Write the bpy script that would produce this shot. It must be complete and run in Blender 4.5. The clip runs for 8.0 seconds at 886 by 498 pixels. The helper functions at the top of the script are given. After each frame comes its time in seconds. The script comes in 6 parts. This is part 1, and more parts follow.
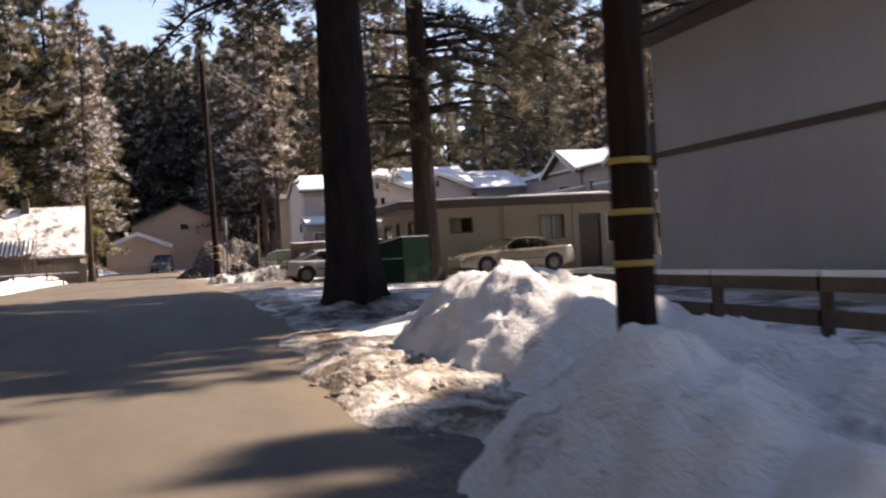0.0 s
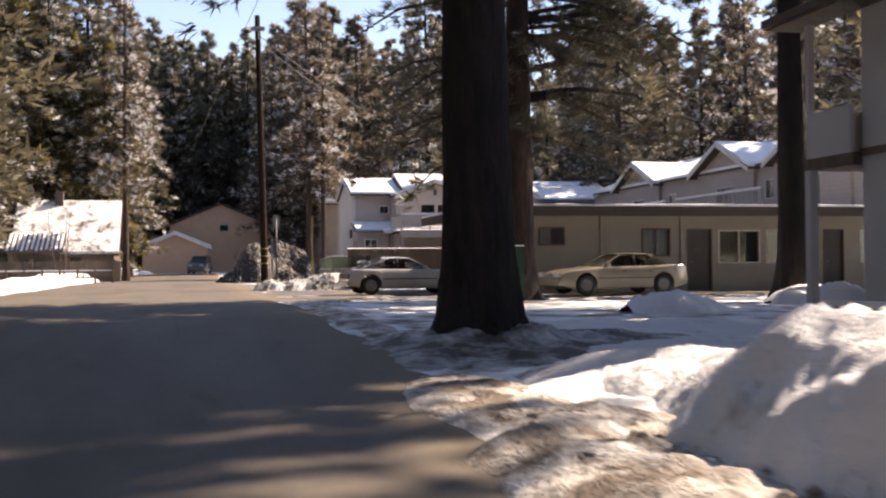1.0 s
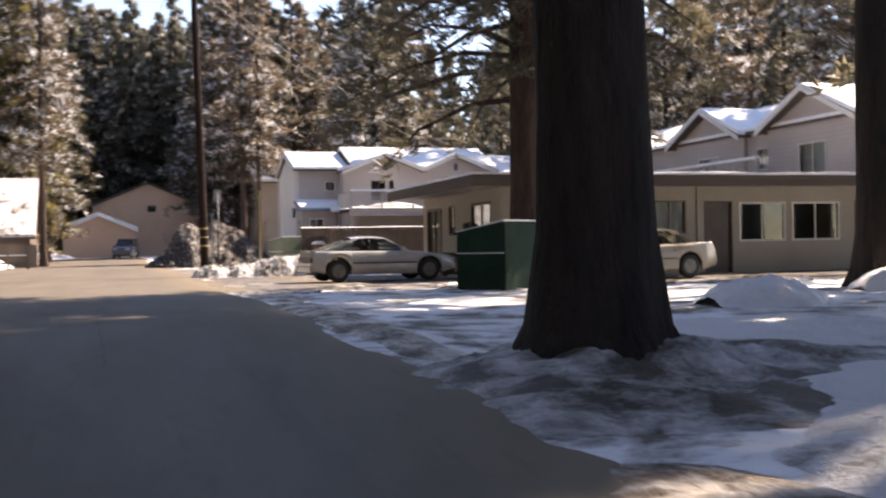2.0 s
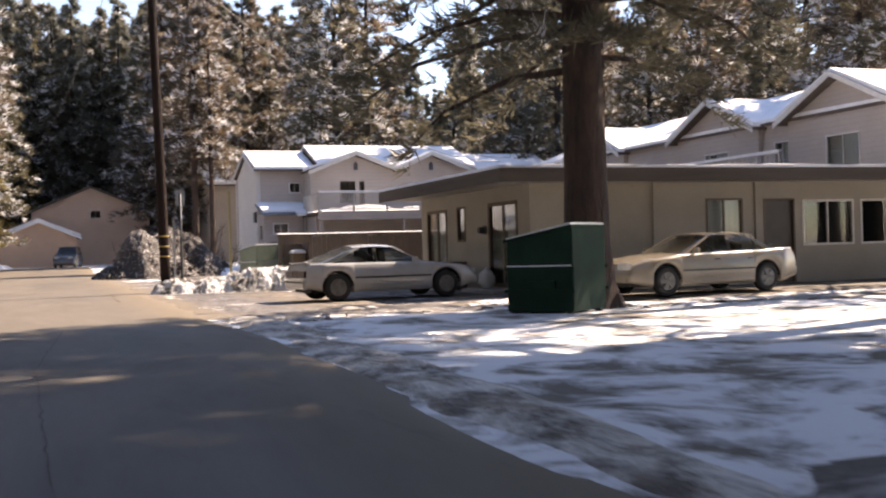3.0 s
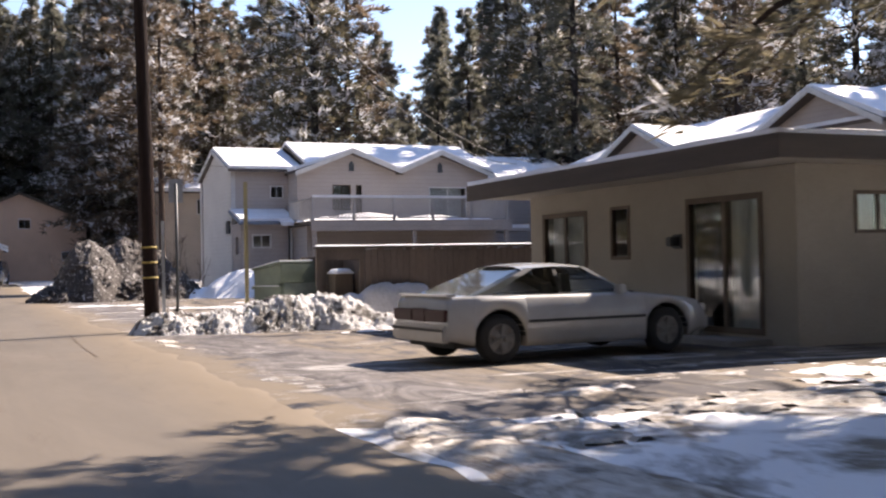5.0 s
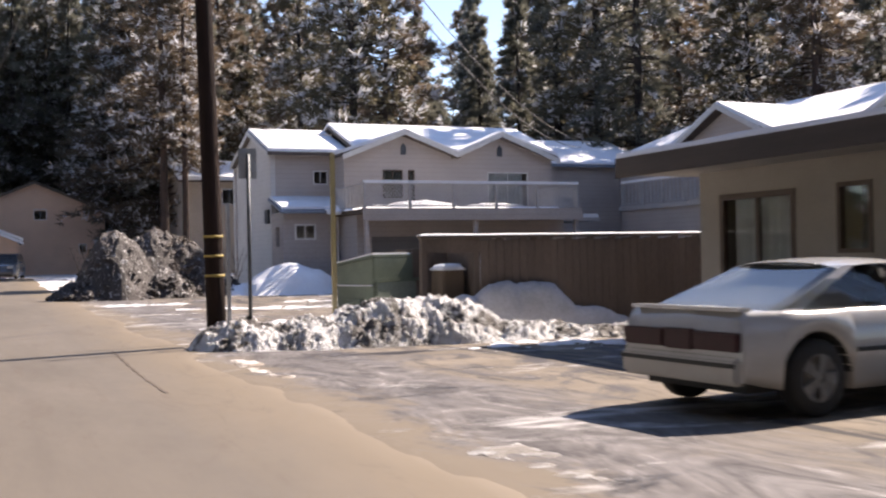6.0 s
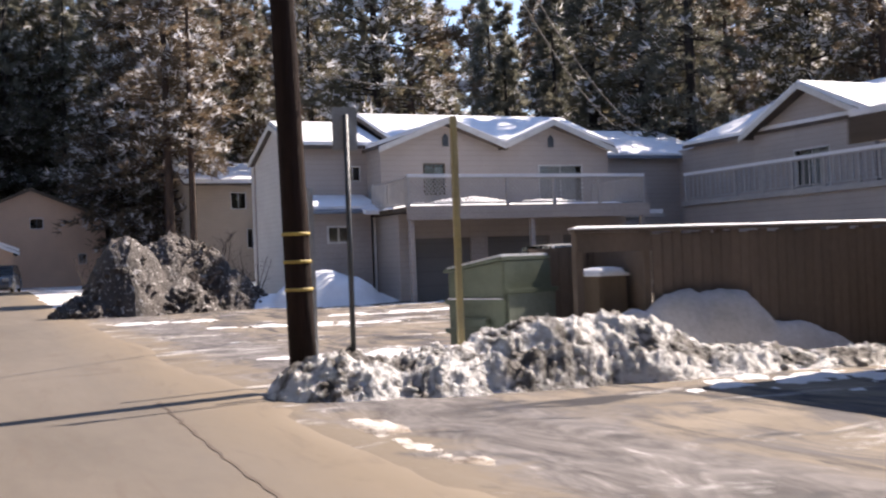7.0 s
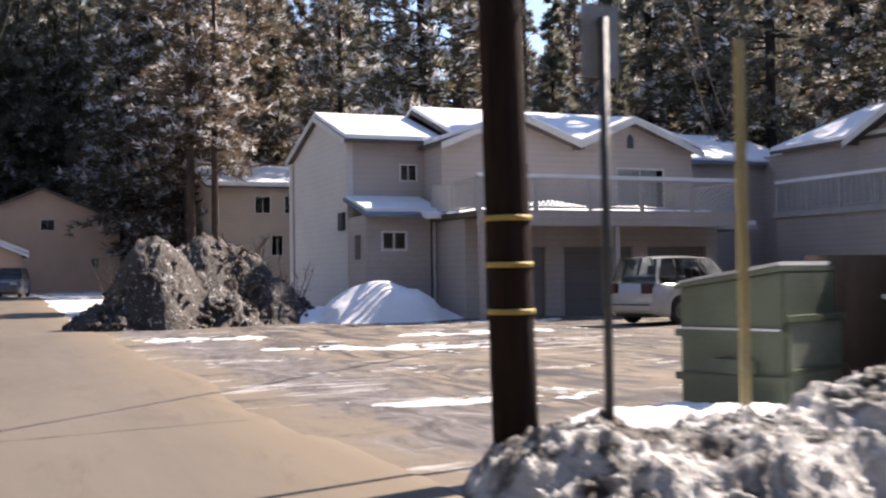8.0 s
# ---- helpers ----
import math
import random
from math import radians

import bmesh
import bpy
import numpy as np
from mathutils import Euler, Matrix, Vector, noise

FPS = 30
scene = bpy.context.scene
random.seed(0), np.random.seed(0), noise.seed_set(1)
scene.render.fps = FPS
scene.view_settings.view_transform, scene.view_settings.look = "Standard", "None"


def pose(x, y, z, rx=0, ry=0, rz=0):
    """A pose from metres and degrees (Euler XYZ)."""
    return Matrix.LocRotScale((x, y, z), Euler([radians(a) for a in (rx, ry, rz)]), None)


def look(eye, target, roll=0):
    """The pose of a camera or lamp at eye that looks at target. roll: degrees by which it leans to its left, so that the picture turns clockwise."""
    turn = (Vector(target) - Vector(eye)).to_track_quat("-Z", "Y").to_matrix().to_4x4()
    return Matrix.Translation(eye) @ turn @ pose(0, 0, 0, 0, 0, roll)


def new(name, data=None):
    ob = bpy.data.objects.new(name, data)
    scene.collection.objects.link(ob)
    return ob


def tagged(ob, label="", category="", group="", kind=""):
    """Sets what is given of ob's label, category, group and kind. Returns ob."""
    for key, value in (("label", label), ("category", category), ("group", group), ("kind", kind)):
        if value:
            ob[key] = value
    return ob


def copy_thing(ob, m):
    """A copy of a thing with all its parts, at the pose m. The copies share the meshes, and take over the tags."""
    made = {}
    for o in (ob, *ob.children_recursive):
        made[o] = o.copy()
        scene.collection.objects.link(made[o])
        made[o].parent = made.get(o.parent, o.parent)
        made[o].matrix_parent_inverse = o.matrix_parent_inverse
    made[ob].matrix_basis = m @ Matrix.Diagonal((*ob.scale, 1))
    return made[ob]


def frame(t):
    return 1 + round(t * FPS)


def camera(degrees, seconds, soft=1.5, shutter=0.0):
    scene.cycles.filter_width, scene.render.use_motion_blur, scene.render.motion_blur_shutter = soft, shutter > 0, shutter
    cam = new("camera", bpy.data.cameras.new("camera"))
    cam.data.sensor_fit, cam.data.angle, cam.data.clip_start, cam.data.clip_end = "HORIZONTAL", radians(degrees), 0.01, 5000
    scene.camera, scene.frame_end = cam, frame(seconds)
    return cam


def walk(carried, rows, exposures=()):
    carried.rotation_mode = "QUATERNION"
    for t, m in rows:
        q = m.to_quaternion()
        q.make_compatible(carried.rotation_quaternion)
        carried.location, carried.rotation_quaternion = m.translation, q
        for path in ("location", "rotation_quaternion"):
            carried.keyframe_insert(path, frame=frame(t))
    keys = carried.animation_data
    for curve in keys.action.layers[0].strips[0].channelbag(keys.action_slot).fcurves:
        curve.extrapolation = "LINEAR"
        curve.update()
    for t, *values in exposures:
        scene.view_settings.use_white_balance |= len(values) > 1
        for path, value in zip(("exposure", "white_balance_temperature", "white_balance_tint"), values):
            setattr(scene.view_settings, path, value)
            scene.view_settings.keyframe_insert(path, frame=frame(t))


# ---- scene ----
cam = camera(44.0, 8.0, soft=2.2, shutter=0.35)
PATH = [
    (0, (-0.043, -2.64, 0.958), (0.466, -0.706, 0.962), -3.1),
    (0.3, (-0.064, -1.042, 0.984), (0.411, 0.901, 1.0), -1.6),
    (0.5, (-0.163, 0.279, 0.964), (0.3, 2.225, 0.98), -1.2),
    (1, (-0.249, 3.566, 0.958), (0.201, 5.515, 0.989), -0.5),
    (1.5, (-0.313, 6.472, 1.037), (0.141, 8.42, 1.045), -0.1),
    (2, (-0.307, 9.676, 0.965), (0.267, 11.591, 0.96), -1.0),
    (2.2, (-0.365, 10.671, 0.988), (0.246, 12.576, 0.97), -2.8),
    (3.3, (-0.4, 17.005, 1.207), (0.296, 18.88, 1.213), -0.8),
    (3.5, (-0.496, 18.022, 1.246), (0.218, 19.89, 1.252), -0.5),
    (4, (-0.507, 20.888, 1.272), (0.255, 22.737, 1.265), -1.3),
    (4.2, (-0.454, 22.148, 1.254), (0.323, 23.991, 1.259), -0.3),
    (5.3, (-0.539, 28.252, 1.308), (0.249, 30.09, 1.337), -1.3),
    (5.5, (-0.505, 29.383, 1.313), (0.289, 31.218, 1.335), -0.8),
    (6, (-0.535, 32.064, 1.354), (0.232, 33.911, 1.368), -1.1),
    (6.5, (-0.54, 34.643, 1.388), (0.217, 36.494, 1.389), -1.8),
    (7, (-0.462, 37.547, 1.382), (0.313, 39.391, 1.404), -2.1),
    (7.5, (-0.509, 40.015, 1.41), (0.27, 41.856, 1.458), -1.6),
    (8, (-0.419, 42.817, 1.373), (0.345, 44.665, 1.42), -0.8),
]
walk(cam, [(t, look(eye, target, roll)) for t, eye, target, roll in PATH], [(0.0, 1.2, 8000, 22), (1.0, 1.25, 8000, 21), (2.0, 1.62, 8000, 21), (4.0, 1.5, 7800, 21), (5.5, 1.27, 7050, 20), (8.0, 1.25, 7050, 20)])

# ---- world and sun ----
SUN_TO = Vector((0.692, 0.214, 0.688)).normalized()
world = bpy.data.worlds.new("sky")
scene.world = world
world.use_nodes = True
wn = world.node_tree.nodes
wl = world.node_tree.links
sky = wn.new("ShaderNodeTexSky")
sky.sky_type = "NISHITA"
sky.sun_disc = False
sky.sun_elevation = math.asin(SUN_TO.z)
sky.sun_rotation = math.atan2(SUN_TO.x, SUN_TO.y)
sky.altitude = 1900
sky.dust_density = 0.1
sky.ozone_density = 1.2
wl.new(sky.outputs[0], wn["Background"].inputs[0])
wn["Background"].inputs[1].default_value = 0.12
sun_data = bpy.data.lights.new("sun", "SUN")
sun_data.energy = 5.0
sun_data.angle = radians(0.55)
sun_data.color = (1.0, 0.94, 0.84)
sun = new("sun", sun_data)
sun.matrix_world = look((60, 60, 60), Vector((60, 60, 60)) - SUN_TO)


# ---- materials ----
def mix_rgb(nt, fac, a, b, mode="MIX"):
    n = nt.nodes.new("ShaderNodeMix")
    n.data_type = "RGBA"
    n.blend_type = mode
    for sock, v in ((n.inputs[0], fac), (n.inputs[6], a), (n.inputs[7], b)):
        if hasattr(v, "is_linked"):
            nt.links.new(v, sock)
        else:
            sock.default_value = v if not isinstance(v, tuple) else (*v[:3], 1)
    return n.outputs[2]


def tex_noise(nt, vec, scale, detail=5, rough=0.6, distort=0.0):
    n = nt.nodes.new("ShaderNodeTexNoise")
    n.inputs["Scale"].default_value = scale
    n.inputs["Detail"].default_value = detail
    n.inputs["Roughness"].default_value = rough
    n.inputs["Distortion"].default_value = distort
    nt.links.new(vec, n.inputs["Vector"])
    return n.outputs[0]


def ramp(nt, fac, lo, hi, a=0.0, b=1.0):
    n = nt.nodes.new("ShaderNodeMapRange")
    n.inputs[1].default_value, n.inputs[2].default_value = lo, hi
    n.inputs[3].default_value, n.inputs[4].default_value = a, b
    nt.links.new(fac, n.inputs[0])
    return n.outputs[0]


def coords(nt, world_space=False, scale=(1, 1, 1)):
    if world_space:
        out = nt.nodes.new("ShaderNodeNewGeometry").outputs["Position"]
    else:
        out = nt.nodes.new("ShaderNodeTexCoord").outputs["Object"]
    m = nt.nodes.new("ShaderNodeMapping")
    m.inputs["Scale"].default_value = scale
    nt.links.new(out, m.inputs[0])
    return m.outputs[0]


def surface(name, base, second=None, rough=0.7, metal=0.0, scale=3.0, fine=40.0, bump=0.2, depth=0.02,
            stretch=(1, 1, 1), lo=0.35, hi=0.65, vary=0.0, spec=0.5, world_space=False, detail=0.12):
    """Two-scale mottled material with relief."""
    m = bpy.data.materials.new(name)
    m.use_nodes = True
    nt = m.node_tree
    p = nt.nodes["Principled BSDF"]
    vec = coords(nt, world_space, stretch)
    big = tex_noise(nt, vec, scale)
    small = tex_noise(nt, vec, fine, 4, 0.7)
    col = mix_rgb(nt, ramp(nt, big, lo, hi), base, second or tuple(c * 0.75 for c in base))
    grain = mix_rgb(nt, ramp(nt, small, 0.3, 0.7), (1 - detail * 2, 1 - detail * 2, 1 - detail * 2), (1.0, 1.0, 1.0))
    col = mix_rgb(nt, 1.0, col, grain, "MULTIPLY")
    if vary:
        info = nt.nodes.new("ShaderNodeObjectInfo")
        tint = ramp(nt, info.outputs["Random"], 0, 1, 1 - vary, 1.0)
        c = nt.nodes.new("ShaderNodeCombineColor")
        for k in range(3):
            nt.links.new(tint, c.inputs[k])
        col = mix_rgb(nt, 1.0, col, c.outputs[0], "MULTIPLY")
    nt.links.new(col, p.inputs["Base Color"])
    p.inputs["Roughness"].default_value = rough
    p.inputs["Metallic"].default_value = metal
    p.inputs["Specular IOR Level"].default_value = spec
    if bump:
        b = nt.nodes.new("ShaderNodeBump")
        b.inputs["Strength"].default_value = bump
        b.inputs["Distance"].default_value = depth
        nt.links.new(small, b.inputs["Height"])
        b2 = nt.nodes.new("ShaderNodeBump")
        b2.inputs["Strength"].default_value = bump
        b2.inputs["Distance"].default_value = depth * 3
        nt.links.new(big, b2.inputs["Height"])
        nt.links.new(b.outputs[0], b2.inputs["Normal"])
        nt.links.new(b2.outputs[0], p.inputs["Normal"])
    return m


def ribbed(name, base, second, pitch, axis, rough=0.75, strength=0.14):
    """Painted siding with grooves every pitch metres along one axis."""
    m = surface(name, base, second, rough, scale=0.8, fine=25, bump=0.1)
    nt = m.node_tree
    p = nt.nodes["Principled BSDF"]
    sep = nt.nodes.new("ShaderNodeSeparateXYZ")
    nt.links.new(coords(nt, True), sep.inputs[0])
    a = nt.nodes.new("ShaderNodeMath")
    a.operation = "MULTIPLY"
    a.inputs[1].default_value = 1 / pitch
    nt.links.new(sep.outputs[axis], a.inputs[0])
    f = nt.nodes.new("ShaderNodeMath")
    f.operation = "FRACT"
    nt.links.new(a.outputs[0], f.inputs[0])
    h = ramp(nt, f.outputs[0], 0.0, 0.12)
    b = nt.nodes.new("ShaderNodeBump")
    b.inputs["Strength"].default_value = strength
    b.inputs["Distance"].default_value = 0.02
    nt.links.new(h, b.inputs["Height"])
    old = p.inputs["Normal"].links[0].from_socket
    nt.links.new(old, b.inputs["Normal"])
    nt.links.new(b.outputs[0], p.inputs["Normal"])
    oldc = p.inputs["Base Color"].links[0].from_socket
    groove = mix_rgb(nt, h, (0.78, 0.78, 0.78), (1, 1, 1))
    nt.links.new(mix_rgb(nt, 1.0, oldc, groove, "MULTIPLY"), p.inputs["Base Color"])
    return m


def glass(name, tint=(0.75, 0.8, 0.8)):
    m = bpy.data.materials.new(name)
    m.use_nodes = True
    p = m.node_tree.nodes["Principled BSDF"]
    p.inputs["Base Color"].default_value = (*tint, 1)
    p.inputs["Roughness"].default_value = 0.03
    p.inputs["Transmission Weight"].default_value = 1.0
    p.inputs["IOR"].default_value = 1.45
    return m


def paint(name, base, rough=0.25, coat=0.6, dirt=(0.25, 0.22, 0.18)):
    m = surface(name, base, tuple(c * 0.9 for c in base), rough, scale=2, fine=60, bump=0.02, detail=0.03)
    nt = m.node_tree
    p = nt.nodes["Principled BSDF"]
    old = p.inputs["Base Color"].links[0].from_socket
    sep = nt.nodes.new("ShaderNodeSeparateXYZ")
    nt.links.new(coords(nt), sep.inputs[0])
    n = tex_noise(nt, coords(nt), 3.0)
    add = nt.nodes.new("ShaderNodeMath")
    add.operation = "MULTIPLY_ADD"
    add.inputs[1].default_value = 0.5
    nt.links.new(n, add.inputs[0])
    nt.links.new(sep.outputs[2], add.inputs[2])
    splash = ramp(nt, add.outputs[0], 0.45, 0.85, 0.55, 0.0)
    nt.links.new(mix_rgb(nt, splash, old, dirt), p.inputs["Base Color"])
    p.inputs["Coat Weight"].default_value = coat
    p.inputs["Coat Roughness"].default_value = 0.08
    return m


def patched(name, lower, lower2, upper, scale, lo, hi, rough=0.75, fine=30, bump=0.5, depth=0.03, stretch=(1, 1, 1), lower_rough=0.6, base_scale=0.5, base_lo=0.35, base_hi=0.65, detail=0.15, relief=0.06):
    """Ground of two kinds in ragged patches: lower shows where the noise is low."""
    m = surface(name, lower, lower2, rough, scale=base_scale, fine=fine, bump=bump, depth=depth, world_space=True, detail=detail, stretch=stretch, lo=base_lo, hi=base_hi)
    nt = m.node_tree
    p = nt.nodes["Principled BSDF"]
    old = p.inputs["Base Color"].links[0].from_socket
    vec = coords(nt, True, stretch)
    n = tex_noise(nt, vec, scale, 8, 0.68, 0.4)
    fac = ramp(nt, n, lo, hi)
    nt.links.new(mix_rgb(nt, fac, old, upper), p.inputs["Base Color"])
    nt.links.new(ramp(nt, fac, 0, 1, lower_rough, 0.7), p.inputs["Roughness"])
    b = nt.nodes.new("ShaderNodeBump")
    b.inputs["Strength"].default_value = 0.6
    b.inputs["Distance"].default_value = relief
    nt.links.new(fac, b.inputs["Height"])
    nt.links.new(p.inputs["Normal"].links[0].from_socket, b.inputs["Normal"])
    nt.links.new(b.outputs[0], p.inputs["Normal"])
    return m


SNOW = surface("snow", (0.86, 0.87, 0.89), (0.78, 0.79, 0.82), 0.65, scale=1.5, fine=14, bump=0.5, depth=0.03, world_space=True, detail=0.04)
OLD_SNOW = patched("old_snow", (0.30, 0.26, 0.21), (0.5, 0.46, 0.4), (0.86, 0.86, 0.87), 1.3, 0.28, 0.40, fine=26, bump=1.0, depth=0.05)
SLUSH = patched("thin_slush", (0.19, 0.165, 0.14), (0.26, 0.225, 0.18), (0.7, 0.69, 0.69), 3.4, 0.49, 0.62, fine=20, bump=0.6, lower_rough=0.5, stretch=(0.6, 1.6, 1))
SANDY_SNOW = patched("sandy_snow", (0.13, 0.092, 0.066), (0.38, 0.3, 0.22), (0.82, 0.78, 0.72), 2.4, 0.42, 0.60, fine=22, bump=1.0, depth=0.05, stretch=(1, 0.55, 1), base_scale=2.2, base_lo=0.42, base_hi=0.58)
DIRTY_SNOW = patched("dirty_snow", (0.07, 0.06, 0.053), (0.24, 0.21, 0.185), (0.88, 0.87, 0.86), 2.4, 0.43, 0.53, fine=45, bump=1.0, depth=0.05, base_scale=5.0)
# cabin roof snow: the brown patches paint in shade from the trees
SHADE_PATCHED = patched("shade_patched_roof_snow", (0.12, 0.095, 0.08), (0.2, 0.165, 0.14), (0.8, 0.8, 0.81), 0.9, 0.36, 0.5, fine=20, bump=0.4)
# snow with the shade beside the enclosure put into its grey colour
SHADE_GREY_SNOW = surface("shade_grey_snow", (0.62, 0.62, 0.64), (0.46, 0.455, 0.46), 0.75, scale=2.5, fine=18, bump=0.5, depth=0.02, world_space=True)
BRUSH_HEAP = patched("brush_heap", (0.034, 0.026, 0.023), (0.085, 0.066, 0.057), (0.62, 0.59, 0.57), 6.5, 0.56, 0.64, fine=16, bump=1.0, depth=0.08)
GROUND = patched("snowy_ground", (0.12, 0.095, 0.07), (0.2, 0.16, 0.11), (0.85, 0.86, 0.88), 0.8, 0.40, 0.53)
ROAD = patched("sanded_road", (0.086, 0.073, 0.059), (0.114, 0.096, 0.076), (0.133, 0.111, 0.086), 0.35, 0.35, 0.6, fine=60, bump=0.05, depth=0.005, stretch=(1, 0.25, 1), lower_rough=0.85, detail=0.05, relief=0.003)


def sandy_shoulder(m):
    """Loose golden sand along the road's edge, and faint darker wheel tracks."""
    nt = m.node_tree
    p = nt.nodes["Principled BSDF"]
    col = p.inputs["Base Color"].links[0].from_socket
    sep = nt.nodes.new("ShaderNodeSeparateXYZ")
    nt.links.new(coords(nt, True), sep.inputs[0])
    edge = nt.nodes.new("ShaderNodeMath")
    edge.operation = "MULTIPLY_ADD"
    nt.links.new(tex_noise(nt, coords(nt, True, (1, 0.3, 1)), 0.9, 8, 0.7, 0.6), edge.inputs[0])
    edge.inputs[1].default_value = 1.1
    nt.links.new(sep.outputs[0], edge.inputs[2])
    track = ramp(nt, tex_noise(nt, coords(nt, True, (1.6, 0.05, 1)), 0.9, 6, 0.65, 0.3), 0.48, 0.62, 0.0, 0.45)
    col = mix_rgb(nt, track, col, (0.1, 0.083, 0.065))
    sand = ramp(nt, edge.outputs[0], 1.35, 2.3, 0.0, 0.8)
    col = mix_rgb(nt, sand, col, (0.168, 0.131, 0.087))
    dirt = ramp(nt, tex_noise(nt, coords(nt, True, (1.6, 0.35, 1)), 1.4, 9, 0.72, 0.8), 0.55, 0.68, 0.0, 0.6)
    col = mix_rgb(nt, dirt, col, (0.09, 0.066, 0.047))
    nt.links.new(col, p.inputs["Base Color"])


sandy_shoulder(ROAD)


def lot_surface(name):
    """Asphalt under patches of sand, wet melt streaks, tyre lines and thin trodden snow."""
    m = surface(name, (0.24, 0.202, 0.158), (0.165, 0.138, 0.108), 0.8, scale=0.9, fine=38, bump=0.3, depth=0.006, world_space=True)
    nt = m.node_tree
    p = nt.nodes["Principled BSDF"]
    col = p.inputs["Base Color"].links[0].from_socket
    flow = coords(nt, True, (1.0, 0.55, 1))
    wet = ramp(nt, tex_noise(nt, flow, 0.75, 9, 0.7, 1.3), 0.49, 0.59)
    p.inputs["Specular IOR Level"].default_value = 0.25
    col = mix_rgb(nt, wet, col, (0.066, 0.059, 0.06))
    track = ramp(nt, tex_noise(nt, coords(nt, True, (1.7, 0.3, 1)), 0.62, 8, 0.72, 1.6), 0.51, 0.60)
    col = mix_rgb(nt, track, col, (0.042, 0.038, 0.039))
    # a belt of grey churned slush with tyre lines between the road and the sandy middle of the lot
    sep = nt.nodes.new("ShaderNodeSeparateXYZ")
    nt.links.new(coords(nt, True), sep.inputs[0])
    drift = nt.nodes.new("ShaderNodeMath")
    drift.operation = "MULTIPLY_ADD"
    nt.links.new(tex_noise(nt, coords(nt, True, (1.0, 0.5, 1)), 0.6, 10, 0.76, 1.4), drift.inputs[0])
    drift.inputs[1].default_value = 4.0
    nt.links.new(sep.outputs[0], drift.inputs[2])
    lines = tex_noise(nt, coords(nt, True, (1.25, 0.55, 1)), 1.0, 10, 0.72, 2.6)
    churned = mix_rgb(nt, ramp(nt, lines, 0.36, 0.6), (0.05, 0.045, 0.046), (0.17, 0.157, 0.152))
    churned = mix_rgb(nt, ramp(nt, lines, 0.6, 0.74), churned, (0.5, 0.48, 0.48))
    inner = ramp(nt, drift.outputs[0], 5.9, 6.9, 1.0, 0.0)
    outer = ramp(nt, drift.outputs[0], 4.4, 4.9)
    col = mix_rgb(nt, inner, col, churned)
    col = mix_rgb(nt, outer, (0.165, 0.137, 0.105), col)
    pool = ramp(nt, tex_noise(nt, coords(nt, True, (0.7, 1.5, 1)), 0.4, 8, 0.7, 0.8), 0.58, 0.64)
    col = mix_rgb(nt, pool, col, (0.024, 0.02, 0.019))
    white = ramp(nt, tex_noise(nt, coords(nt, True, (0.5, 1.4, 1)), 0.5, 10, 0.74, 1.2), 0.555, 0.72)
    col = mix_rgb(nt, white, col, (0.74, 0.72, 0.71))
    nt.links.new(col, p.inputs["Base Color"])
    r1 = ramp(nt, wet, 0, 1, 0.9, 0.72)
    mul = nt.nodes.new("ShaderNodeMath")
    mul.operation = "MULTIPLY"
    nt.links.new(r1, mul.inputs[0])
    nt.links.new(ramp(nt, pool, 0, 1, 1.0, 0.6), mul.inputs[1])
    nt.links.new(mul.outputs[0], p.inputs["Roughness"])
    b = nt.nodes.new("ShaderNodeBump")
    b.inputs["Strength"].default_value = 0.7
    b.inputs["Distance"].default_value = 0.03
    nt.links.new(white, b.inputs["Height"])
    nt.links.new(p.inputs["Normal"].links[0].from_socket, b.inputs["Normal"])
    nt.links.new(b.outputs[0], p.inputs["Normal"])
    return m


LOT = lot_surface("wet_lot")
STUCCO = surface("beige_stucco", (0.375, 0.342, 0.295), (0.33, 0.302, 0.26), 0.9, scale=0.9, fine=60, bump=0.3, depth=0.01)
FASCIA = surface("weathered_fascia", (0.085, 0.068, 0.057), (0.06, 0.049, 0.041), 0.8, scale=1.5, fine=30, bump=0.3, stretch=(0.3, 0.3, 4))
SOFFIT = surface("painted_soffit", (0.5, 0.47, 0.42), None, 0.8, scale=1.0)
TRIM = surface("brown_trim", (0.12, 0.085, 0.06), None, 0.6, scale=4)
WHITE_TRIM = surface("white_trim", (0.72, 0.71, 0.69), (0.62, 0.6, 0.57), 0.5, scale=4, bump=0.05)
GLASS = glass("window_glass")
CAR_GLASS = glass("car_glass", (0.35, 0.38, 0.38))
DOOR_DARK = surface("dark_door", (0.07, 0.055, 0.05), (0.05, 0.04, 0.035), 0.5, scale=3, bump=0.1)
CURTAIN = surface("pale_curtain", (0.66, 0.64, 0.6), (0.5, 0.485, 0.455), 0.9, scale=6, stretch=(6, 6, 0.2), fine=30)
DARK_IN = surface("dark_inside", (0.05, 0.05, 0.05), None, 0.9, bump=0)
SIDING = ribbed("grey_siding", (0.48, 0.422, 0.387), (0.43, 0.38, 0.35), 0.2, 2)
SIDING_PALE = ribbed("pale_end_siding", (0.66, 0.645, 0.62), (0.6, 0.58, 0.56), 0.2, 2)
GARAGE_DOOR = ribbed("garage_door_panels", (0.2, 0.185, 0.175), (0.17, 0.16, 0.15), 0.5, 2)
TAN_SIDING = ribbed("tan_siding", (0.76, 0.52, 0.37), (0.69, 0.47, 0.335), 0.22, 2)
TAN2_SIDING = ribbed("sand_siding", (0.58, 0.47, 0.36), (0.52, 0.42, 0.32), 0.22, 2)
SHINGLE = surface("brown_shingles", (0.14, 0.11, 0.09), (0.1, 0.08, 0.07), 0.9, scale=2, fine=30, bump=0.6)
